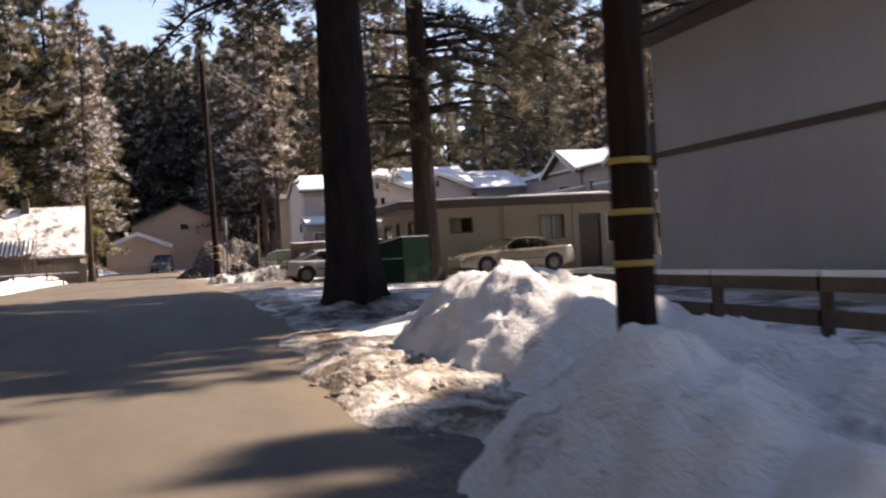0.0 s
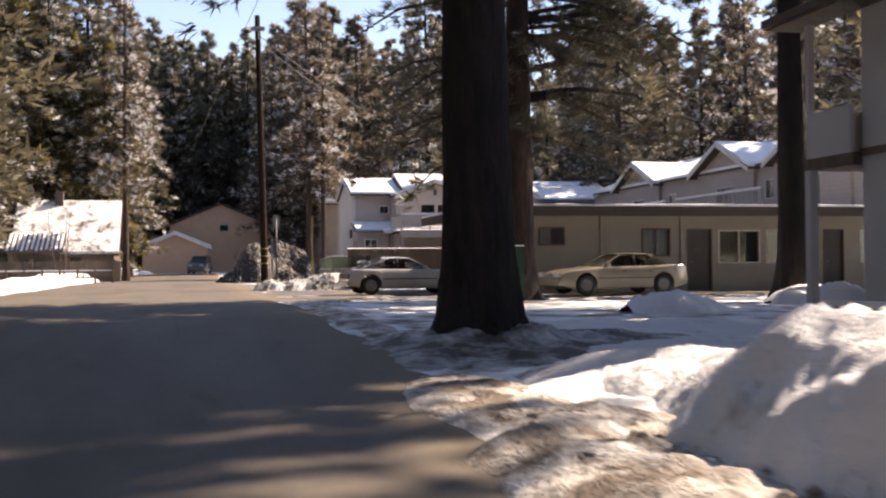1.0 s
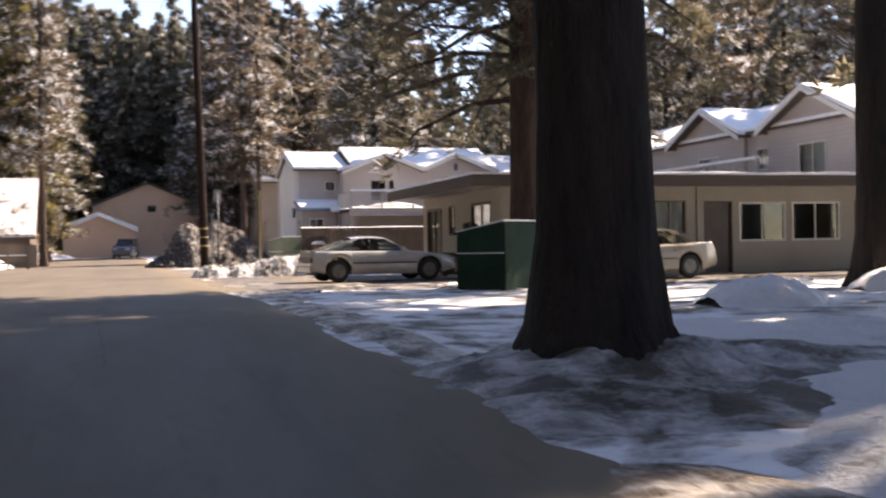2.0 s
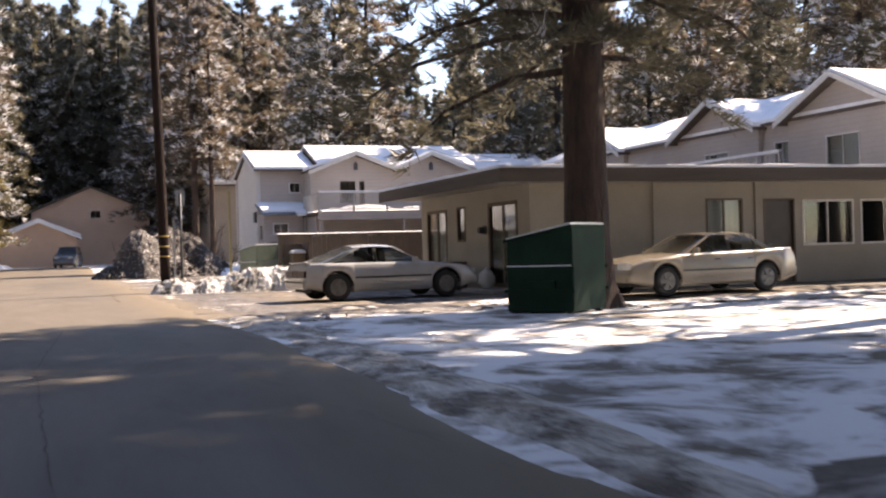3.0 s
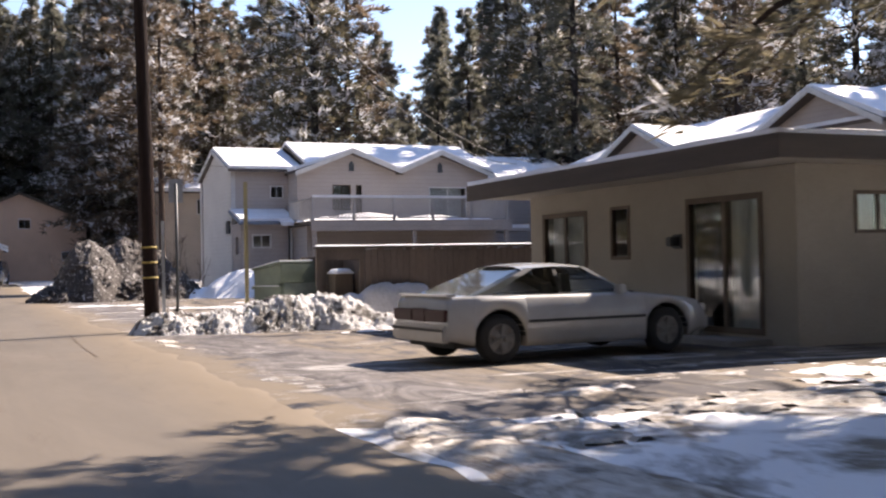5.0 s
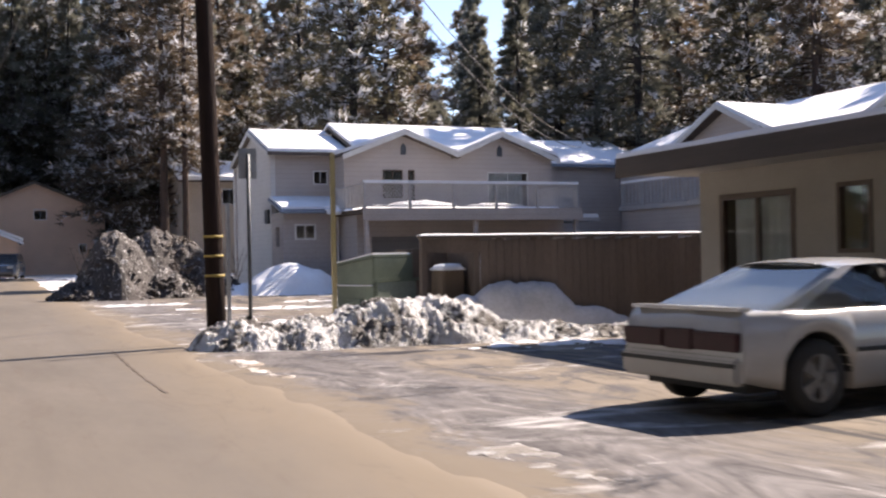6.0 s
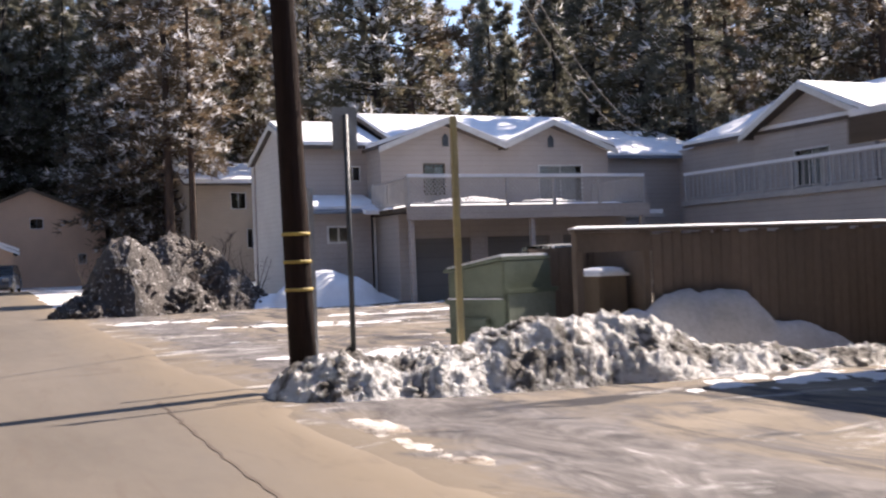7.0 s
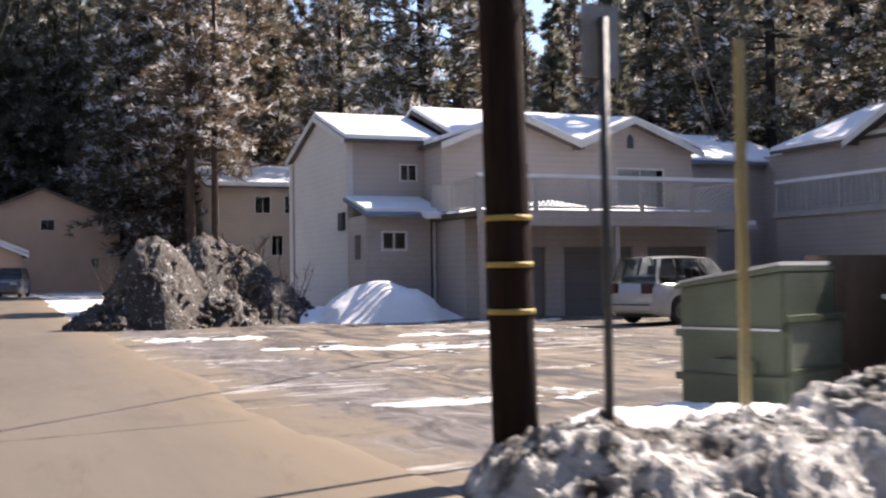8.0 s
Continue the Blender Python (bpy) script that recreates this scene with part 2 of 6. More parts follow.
METAL_ROOF = surface("blue_grey_roof", (0.20, 0.25, 0.32), (0.15, 0.18, 0.24), 0.45, metal=0.3, scale=1.0)
APT_STUCCO = surface("grey_stucco", (0.62, 0.59, 0.565), (0.56, 0.535, 0.515), 0.9, scale=0.6, fine=70, bump=0.35, depth=0.012)
WOOD = surface("weathered_boards", (0.19, 0.14, 0.10), (0.12, 0.09, 0.065), 0.85, scale=2.0, fine=24, bump=0.5, stretch=(1, 1, 0.25), vary=0.35)
FENCE_WOOD = surface("brown_fence_boards", (0.165, 0.125, 0.1), (0.115, 0.09, 0.074), 0.85, scale=1.1, fine=24, bump=0.4, stretch=(1, 1, 0.35), vary=0.14)
DECK_RAIL = surface("pale_deck_rail", (0.5, 0.48, 0.46), (0.42, 0.4, 0.39), 0.8, scale=2.0)
POLE_WOOD = surface("creosoted_pole", (0.038, 0.023, 0.019), (0.02, 0.014, 0.013), 0.9, spec=0.15, scale=2.5, fine=22, bump=0.8, stretch=(4, 4, 0.35))
YELLOW = surface("yellow_paint", (0.52, 0.38, 0.08), (0.4, 0.3, 0.09), 0.6, scale=4)
GALV = surface("galvanised_metal", (0.42, 0.43, 0.44), (0.33, 0.34, 0.35), 0.45, metal=0.7, scale=6)
DARK_POST = surface("dark_steel", (0.09, 0.1, 0.11), None, 0.5, metal=0.5, scale=6)
BARK = surface("pine_bark", (0.036, 0.025, 0.021), (0.014, 0.011, 0.01), 0.95, scale=3.2, fine=14, bump=1.0, depth=0.06, stretch=(1.6, 1.6, 0.4))
BARK_RED = surface("red_pine_bark", (0.09, 0.054, 0.04), (0.036, 0.026, 0.022), 0.95, scale=3.2, fine=14, bump=1.0, depth=0.06, stretch=(1.6, 1.6, 0.4))


def needles(name, base, second, vary=0.3, through_light=0.55):
    """Needle foliage: mottled, and letting some light through."""
    m = surface(name, base, second, 0.6, scale=0.7, fine=6, bump=0, vary=vary)
    nt = m.node_tree
    p = nt.nodes["Principled BSDF"]
    tr = nt.nodes.new("ShaderNodeBsdfTranslucent")
    nt.links.new(p.inputs["Base Color"].links[0].from_socket, tr.inputs["Color"])
    mx = nt.nodes.new("ShaderNodeMixShader")
    mx.inputs[0].default_value = through_light
    out = nt.nodes["Material Output"]
    nt.links.new(p.outputs[0], mx.inputs[1])
    nt.links.new(tr.outputs[0], mx.inputs[2])
    nt.links.new(mx.outputs[0], out.inputs["Surface"])
    return m


NEEDLE = needles("pine_needles", (0.23, 0.2, 0.13), (0.12, 0.112, 0.075))
NEEDLE_DARK = needles("dark_fir_needles", (0.25, 0.243, 0.19), (0.155, 0.16, 0.128), 0.3)
NEEDLE_GOLD = needles("golden_pine_needles", (0.33, 0.26, 0.095), (0.15, 0.145, 0.075))
NEEDLE_BROWN = needles("brownish_needles", (0.29, 0.215, 0.148), (0.155, 0.127, 0.09))
FROST = needles("clinging_snow", (0.88, 0.89, 0.92), (0.8, 0.8, 0.82), 0.0, 0.45)
TWIG = surface("bare_twigs", (0.09, 0.065, 0.05), None, 0.9, scale=3)
GREEN_BIN = surface("green_bin_paint", (0.012, 0.04, 0.026), (0.009, 0.028, 0.019), 0.75, spec=0.15, scale=2.5, fine=20, bump=0.15)
PALE_BIN = surface("faded_green_bin_paint", (0.15, 0.185, 0.135), (0.11, 0.14, 0.10), 0.5, scale=2.5, fine=20, bump=0.15)
BIN_LID = surface("black_plastic_lid", (0.03, 0.035, 0.033), None, 0.4, scale=3)
WHITE_CAR = paint("white_car_paint", (0.42, 0.42, 0.42))
TAN_CAR = paint("champagne_car_paint", (0.26, 0.22, 0.165))
BLUE_CAR = paint("slate_car_paint", (0.12, 0.14, 0.17))
RUBBER = surface("tyre_rubber", (0.025, 0.025, 0.025), None, 0.85, scale=8)
ALLOY = surface("dull_alloy", (0.22, 0.215, 0.205), (0.15, 0.145, 0.14), 0.5, metal=0.6, scale=8)
BLACK_TRIM = surface("black_rubber_trim", (0.03, 0.03, 0.03), None, 0.6, scale=8)
TAIL_RED = surface("smoked_tail_lamp", (0.05, 0.014, 0.018), None, 0.4, spec=0.25, scale=8, bump=0)
LAMP_CLEAR = surface("clear_lamp", (0.6, 0.6, 0.58), None, 0.15, scale=8, bump=0)
# wire colour lightened to stand in for glint in the sun
CABLE = surface("glint_grey_cable", (0.16, 0.15, 0.145), None, 0.6, bump=0)
HILL = surface("wooded_hillside", (0.05, 0.065, 0.055), (0.18, 0.19, 0.2), 0.95, scale=0.06, fine=0.4, bump=0.4, world_space=True, lo=0.45, hi=0.7)


# ---- building helpers ----
def part(name, bm, material, parent, label="", smooth=False):
    me = bpy.data.meshes.new(name)
    bmesh.ops.recalc_face_normals(bm, faces=bm.faces)
    bm.to_mesh(me)
    bm.free()
    me.materials.append(material)
    if smooth:
        for p in me.polygons:
            p.use_smooth = True
    ob = new(name, me)
    ob.parent = parent
    if label:
        ob["label"] = label
    return ob


def thing(name, label, category, group="", at=(0, 0, 0), rz=0.0):
    ob = new(name)
    ob.matrix_basis = pose(*at, 0, 0, rz)
    return tagged(ob, label, category, group)


def structure(name, bm, material, label, category, smooth=False):
    ob = part(name, bm, material, None, "", smooth)
    return tagged(ob, label, category, "", "structure")


def box(bm, x0, y0, z0, x1, y1, z1):
    vs = [bm.verts.new((x, y, z)) for z in (z0, z1) for x, y in ((x0, y0), (x1, y0), (x1, y1), (x0, y1))]
    for f in ((3, 2, 1, 0), (4, 5, 6, 7), (0, 1, 5, 4), (1, 2, 6, 5), (2, 3, 7, 6), (3, 0, 4, 7)):
        bm.faces.new([vs[k] for k in f])
    return bm


def boxes(*rows):
    bm = bmesh.new()
    for r in rows:
        box(bm, *r)
    return bm


def worn_box(x0, y0, z0, x1, y1, z1, r=0.01):
    bm = boxes((x0, y0, z0, x1, y1, z1))
    bmesh.ops.bevel(bm, geom=bm.edges[:], offset=r, segments=2, affect="EDGES")
    return bm


def prism(points, y0, y1, axis="y"):
    """A polygon in (x, z) carried from y0 to y1, or in (y, z) from x0 to x1."""
    bm = bmesh.new()
    put = (lambda a, b, c: (a, c, b)) if axis == "y" else (lambda a, b, c: (c, a, b))
    lo = [bm.verts.new(put(a, b, y0)) for a, b in points]
    hi = [bm.verts.new(put(a, b, y1)) for a, b in points]
    bm.faces.new(lo)
    bm.faces.new(hi[::-1])
    for k in range(len(points)):
        j = (k + 1) % len(points)
        bm.faces.new((lo[k], lo[j], hi[j], hi[k]))
    return bm


def wall_bm(axis, pos, thick, u0, u1, z0, z1, openings=()):
    """A straight wall with holes. axis 'y': stands at y = pos and runs along x; 'x': at x = pos along y. The thickness goes to greater pos."""
    us = sorted({u0, u1, *[v for o in openings for v in o[:2] if u0 < v < u1]})
    zs = sorted({z0, z1, *[v for o in openings for v in o[2:] if z0 < v < z1]})
    solid = {}
    for i in range(len(us) - 1):
        for k in range(len(zs) - 1):
            um, zm = (us[i] + us[i + 1]) / 2, (zs[k] + zs[k + 1]) / 2
            solid[i, k] = not any(a < um < b and c < zm < d for a, b, c, d in openings)
    bm = bmesh.new()
    made = {}

    def vert(i, k, side):
        key = (i, k, side)
        if key not in made:
            d = pos + (thick if side else 0.0)
            made[key] = bm.verts.new((us[i], d, zs[k]) if axis == "y" else (d, us[i], zs[k]))
        return made[key]

    for (i, k), is_wall in solid.items():
        if not is_wall:
            continue
        for side in (0, 1):
            bm.faces.new([vert(i + a, k + b, side) for a, b in ((0, 0), (1, 0), (1, 1), (0, 1))])
        for ni, nk, e in ((i - 1, k, ((0, 0), (0, 1))), (i + 1, k, ((1, 0), (1, 1))), (i, k - 1, ((0, 0), (1, 0))), (i, k + 1, ((0, 1), (1, 1)))):
            if not solid.get((ni, nk), False):
                (a, b), (c, d) = e
                bm.faces.new((vert(i + a, k + b, 0), vert(i + c, k + d, 0), vert(i + c, k + d, 1), vert(i + a, k + b, 1)))
    return bm


def window(parent, axis, pos, u0, u1, z0, z1, bars=1, frame_mat=None, name="window", face=-1, w=0.05, curtain=0.0, label=""):
    """A framed window in an opening of the wall at pos. face: the way it looks along the axis."""
    frame_mat = frame_mat or WHITE_TRIM

    def put(a0, a1, d0, d1, b0, b1):
        return (a0, pos + min(d0, d1), b0, a1, pos + max(d0, d1), b1) if axis == "y" else (pos + min(d0, d1), a0, b0, pos + max(d0, d1), a1, b1)

    rows = [put(u0, u0 + w, 0.02 * face, 0.08, z0, z1), put(u1 - w, u1, 0.02 * face, 0.08, z0, z1),
            put(u0 + w, u1 - w, 0.02 * face, 0.08, z0, z0 + w), put(u0 + w, u1 - w, 0.02 * face, 0.08, z1 - w, z1)]
    for k in range(1, bars + 1):
        c = u0 + (u1 - u0) * k / (bars + 1)
        rows.append(put(c - w * 0.4, c + w * 0.4, 0.01, 0.075, z0 + w, z1 - w))
    win = part(name, boxes(*rows), frame_mat, parent, label)
    for k in range(bars + 1):
        a, b = u0 + (u1 - u0) * k / (bars + 1), u0 + (u1 - u0) * (k + 1) / (bars + 1)
        pane = part("pane", boxes(put(a + w * 0.5, b - w * 0.5, 0.03, 0.04, z0 + w * 0.9, z1 - w * 0.9)), GLASS, win)
        pane.visible_shadow = False
    if curtain:
        bm = bmesh.new()
        a0, a1 = u0 + w, u0 + w + (u1 - u0 - 2 * w) * curtain
        n = max(8, int((a1 - a0) / 0.06))
        rows = []
        for k in range(n + 1):
            a = a0 + (a1 - a0) * k / n
            d = 0.12 + 0.02 * math.sin(k * 1.9)
            rows.append([bm.verts.new((a, pos + d * -face, z) if axis == "y" else (pos + d * -face, a, z)) for z in (z0, z1)])
        for k in range(n):
            bm.faces.new((rows[k][0], rows[k + 1][0], rows[k + 1][1], rows[k][1]))
        part("curtain", bm, CURTAIN, win, "pale hanging curtain", True)
    return win


def smooth01(v):
    v = max(0.0, min(1.0, v))
    return v * v * (3 - 2 * v)


def ground_z(x, y):
    z = -0.42 * (1 - smooth01((y - 2) / 26)) + 0.5 * smooth01((y - 84) / 40)
    return z


def sheet(x0, x1, nx, y0, y1, ny, lift, shape=None, rough=0.0, freq=0.5):
    """A patch of ground; shape(x, y) in 0..1 fades the lift to below the ground at its edges."""
    bm = bmesh.new()
    vs = {}
    for i in range(nx + 1):
        for j in range(ny + 1):
            x, y = x0 + (x1 - x0) * i / nx, y0 + (y1 - y0) * j / ny
            s = 1.0 if shape is None else shape(x, y)
            z = ground_z(x, y) + lift * s - 0.05 * (1 - s)
            if rough:
                z += rough * noise.fractal(Vector((x * freq, y * freq, 3.1)), 1.0, 2.0, 4)
            vs[i, j] = (bm.verts.new((x, y, z)), s)
    for i in range(nx):
        for j in range(ny):
            q = [vs[i, j], vs[i + 1, j], vs[i + 1, j + 1], vs[i, j + 1]]
            if max(v[1] for v in q) > 0.0:
                bm.faces.new([v[0] for v in q])
    for v in [v for v in bm.verts if not v.link_faces]:
        bm.verts.remove(v)
    return bm


def heap(name, bumps, material, label, category, cell=0.12, rough=0.12, freq=1.6, seed=0.0, sharp=1.0, kind="", gain=0.62, back=None):
    """A pile: the highest of several rounded bumps (x, y, radius_x, radius_y, height, turn), broken up by noise."""
    x0 = min(b[0] - max(b[2], b[3]) for b in bumps)
    x1 = max(b[0] + max(b[2], b[3]) for b in bumps)
    y0 = min(b[1] - max(b[2], b[3]) for b in bumps)
    y1 = max(b[1] + max(b[2], b[3]) for b in bumps)
    if back:
        y0 += (back - y0) % cell
        y1 = back - cell * 1.5
    nx, ny = int((x1 - x0) / cell) + 1, int((y1 - y0) / cell) + 1
    bm = bmesh.new()
    vs = {}
    for i in range(nx + 1):
        for j in range(ny + 1):
            x, y = x0 + i * cell, y0 + j * cell
            h = 0.0
            wob = 0.22 * noise.noise(Vector((x * 0.9, y * 0.9, seed)))
            for bx, by, rx, ry, bh, turn in bumps:
                c, s = math.cos(radians(turn)), math.sin(radians(turn))
                u, v = ((x - bx) * c + (y - by) * s) / rx, (-(x - bx) * s + (y - by) * c) / ry
                d = math.hypot(u, v) + wob
                if d < 1:
                    k = (1 - d * d) if sharp == 0 else (1 - d) ** sharp * (1 + 0.9 * d)
                    h = max(h, bh * k)
            n, amp, q = 0.0, 0.6, freq
            for _ in range(5):
                n += amp * noise.noise(Vector((x * q, y * q, h * q * 0.6 + seed + 7)))
                amp, q = amp * gain, q * 2.1
            z = h + (rough * 1.6 * n * min(1.0, h / 0.2) if h > 0 else 0)
            vs[i, j] = (bm.verts.new((x, y, ground_z(x, y) + z - 0.03)), h)
    for i in range(nx):
        for j in range(ny):
            q = [vs[i, j], vs[i + 1, j], vs[i + 1, j + 1], vs[i, j + 1]]
            if max(v[1] for v in q) > 0:
                bm.faces.new([v[0] for v in q])
    for v in [v for v in bm.verts if not v.link_faces]:
        bm.verts.remove(v)
    ob = part(name, bm, material, None, "", True)
    return tagged(ob, label, category, "", kind)


def tube(bm, points, radii, sides=8, cap=True):
    rings = []
    for k, (p, r) in enumerate(zip(points, radii)):
        p = Vector(p)
        a = Vector(points[max(0, k - 1)])
        b = Vector(points[min(len(points) - 1, k + 1)])
        d = (b - a).normalized()
        u = d.orthogonal().normalized() if abs(d.z) < 0.9 else Vector((1, 0, 0))
        u = (u - d * u.dot(d)).normalized()
        v = d.cross(u)
        rings.append([bm.verts.new(p + (u * math.cos(q) + v * math.sin(q)) * r) for q in [2 * math.pi * i / sides for i in range(sides)]])
    for a, b in zip(rings, rings[1:]):
        for i in range(sides):
            bm.faces.new((a[i], a[(i + 1) % sides], b[(i + 1) % sides], b[i]))
    if cap:
        bm.faces.new(rings[0][::-1])
        bm.faces.new(rings[-1])
    return bm


# ---- ground, road, lots ----
def ground_mesh():
    bm = bmesh.new()
    xs = [-1500, -600, -250, -120, -70] + [-45 + 1.5 * k for k in range(74)] + [80, 120, 250, 600, 1500]
    ys = [-1500, -500, -150, -60, -30] + [-14 + 1.5 * k for k in range(104)] + [160, 190, 260, 420, 800, 1500]
    grid = [[bm.verts.new((x, y, ground_z(x, y) + (0.05 * noise.fractal(Vector((x * 0.35, y * 0.35, 1)), 1, 2, 3) if 2.6 < x < 40 and 10 < y < 35 else 0) - 0.02)) for y in ys] for x in xs]
    for i in range(len(xs) - 1):
        for j in range(len(ys) - 1):
            bm.faces.new((grid[i][j], grid[i + 1][j], grid[i + 1][j + 1], grid[i][j + 1]))
    return bm


structure("ground", ground_mesh(), GROUND, "old patchy snow over bare brown soil", "ground", True)


def road_shape(x, y):
    w = 0.35 * noise.noise(Vector((y * 0.25, 2.0, 0))) + 0.15 * noise.noise(Vector((y * 1.1, 5.0, 0)))
    return smooth01((2.35 + w - x) / 0.25) * smooth01((x + 7.2 + w) / 0.4)


structure("road", sheet(-8, 3.2, 56, -14, 112, 300, 0.035, road_shape), ROAD, "sand-strewn pale asphalt road with cracks", "road", True)


def lot_shape(x, y):
    w = 0.9 * noise.noise(Vector((x * 0.35, y * 0.35, 9))) + 0.3 * noise.noise(Vector((x * 1.3, y * 1.3, 4)))
    near = min((y - 34.6 + w) / 1.0, (x - 1.6) / 0.3, (80 - y) / 2, (30 - x + w) / 2)
    return smooth01(near)


structure("pavement", sheet(1.4, 30, 95, 33, 78, 150, 0.02, lot_shape, 0.012, 1.2), LOT, "wet grey parking lot asphalt with thin snow", "pavement", True)


# snow lying in patches
def snow_patch(name, cx, cy, rx, ry, h, seed, turn=0.0, mat=None):
    """A ragged thin patch of snow, torn up by noise towards its edge."""
    c, s = math.cos(radians(turn)), math.sin(radians(turn))
    cell = 0.08 if max(rx, ry) < 2.5 else 0.14
    big = max(rx, ry) * 1.15
    n = int(2 * big / cell)
    bm = bmesh.new()
    vs = {}
    for i in range(n + 1):
        for j in range(n + 1):
            x, y = cx - big + i * cell, cy - big + j * cell
            u, v = ((x - cx) * c + (y - cy) * s) / rx, (-(x - cx) * s + (y - cy) * c) / ry
            d = math.hypot(u, v)
            k = 0.6 - d * 0.8 + 0.95 * noise.fractal(Vector((x * 1.5 + seed, y * 2.2, seed)), 0.7, 2.2, 6)
            if k > -0.2:
                z = 0.4 * h * smooth01(k * 1.1) + 0.02 * noise.noise(Vector((x * 5, y * 5, seed))) * (k > 0.1)
                vs[i, j] = (bm.verts.new((x, y, ground_z(x, y) + z + (0.012 if k > 0 else -0.03))), k)
    for (i, j) in list(vs):
        q = [vs.get(p) for p in ((i, j), (i + 1, j), (i + 1, j + 1), (i, j + 1))]
        if all(q) and max(v[1] for v in q) > 0:
            bm.faces.new([v[0] for v in q])
    for v in [v for v in bm.verts if not v.link_faces]:
        bm.verts.remove(v)
    ob = part(name, bm, mat or SLUSH, None, "", True)
    return tagged(ob, "thin ragged patch of trodden snow", "snow patch", "snow patches", "stuff")


# ---- road details ----
def crack(points, width, seed):
    bm = bmesh.new()
    rnd = random.Random(seed)
    path = []
    for (x0, y0), (x1, y1) in zip(points, points[1:]):
        n = max(3, int(math.hypot(x1 - x0, y1 - y0) / 0.2))
        for k in range(n):
            f = k / n
            path.append((x0 + (x1 - x0) * f + rnd.uniform(-0.02, 0.02), y0 + (y1 - y0) * f + rnd.uniform(-0.02, 0.02)))
    prev = None
    for k, (x, y) in enumerate(path):
        a = path[min(k + 1, len(path) - 1)]
        b = path[max(k - 1, 0)]
        d = Vector((a[0] - b[0], a[1] - b[1], 0)).normalized()
        nrm = Vector((-d.y, d.x, 0)) * width * rnd.uniform(0.4, 1.2) * 0.5
        z = ground_z(x, y) + 0.040
        cur = (bm.verts.new(Vector((x, y, z)) + nrm), bm.verts.new(Vector((x, y, z)) - nrm))
        if prev:
            bm.faces.new((prev[0], cur[0], cur[1], prev[1]))
        prev = cur
    return bm


TAR = surface("dark_crack_filler", (0.075, 0.055, 0.042), (0.14, 0.11, 0.082), 0.85, scale=3)
for k, pts in enumerate([[(1.1, 43.3), (1.08, 45.2), (1.18, 49.4)], [(-3.2, 34), (-3.0, 47), (-3.3, 62)], [(-6.5, 52.8), (-1, 52.6), (2.0, 53.1)], [(-0.4, 20), (-0.6, 27), (-0.3, 33)]]):
    structure("road_crack", crack(pts, (0.036, 0.018, 0.025, 0.018)[k], k), TAR, "dark crack line in the pale road", "crack")

# ---- motel: low flat-roofed building ----
motel = thing("motel_building", "low beige flat-roofed building with dark fascia", "building", at=(0, 0, 0))
MX, MY, MX2, MY2 = 10.137, 38.86, 27.0, 46.87
front_open = [(11.2, 12.15, 1.62, 2.24), (14.92, 16.0, 1.22, 2.2), (16.62, 17.57, 0.03, 2.18), (17.8, 19.42, 0.96, 2.14), (19.64, 21.35, 0.96, 2.14), (21.9, 22.75, 0.03, 2.17), (23.4, 25.0, 0.96, 2.14)]
side_open = [(39.58, 41.46, 0.14, 2.26), (43.12, 43.76, 1.3, 2.26), (44.6, 46.34, 0.14, 2.24)]
part("wall", wall_bm("y", MY, 0.2, MX, MX2, -0.1, 2.62, front_open), STUCCO, motel)
part("wall", wall_bm("x", MX, 0.2, MY + 0.2, MY2 - 0.2, -0.1, 2.62, side_open), STUCCO, motel)
part("wall", wall_bm("y", MY2 - 0.2, 0.2, MX, MX2, -0.1, 2.62), STUCCO, motel)
part("wall", wall_bm("x", MX2 - 0.2, 0.2, MY + 0.2, MY2 - 0.2, -0.1, 2.62), STUCCO, motel)
part("floor", boxes((MX + 0.2, MY + 0.2, -0.1, MX2 - 0.2, MY2 - 0.2, 0.1)), DARK_IN, motel)
part("partition", boxes((MX + 3.32, MY + 1.3, 0.1, MX2 - 0.22, MY + 1.4, 2.6)), DARK_IN, motel)
part("partition", boxes((MX + 3.2, MY + 0.2, 0.1, MX + 3.3, MY2 - 0.2, 2.6)), DARK_IN, motel)
RX, RY, RX2, RY2 = 9.02, 37.88, 27.9, 47.62
roof = part("roof", boxes((RX + 0.04, RY + 0.04, 2.625, RX2 - 0.04, RY2 - 0.04, 2.88)), SOFFIT, motel)
part("fascia", boxes((RX, RY, 2.585, RX2, RY + 0.04, 2.905)), FASCIA, roof, "weathered brown fascia board")
part("fascia", boxes((RX, RY + 0.04, 2.585, RX + 0.04, RY2, 2.905)), FASCIA, roof, "weathered brown fascia board")
part("fascia", boxes((RX2 - 0.04, RY + 0.04, 2.585, RX2, RY2, 2.905)), FASCIA, roof)


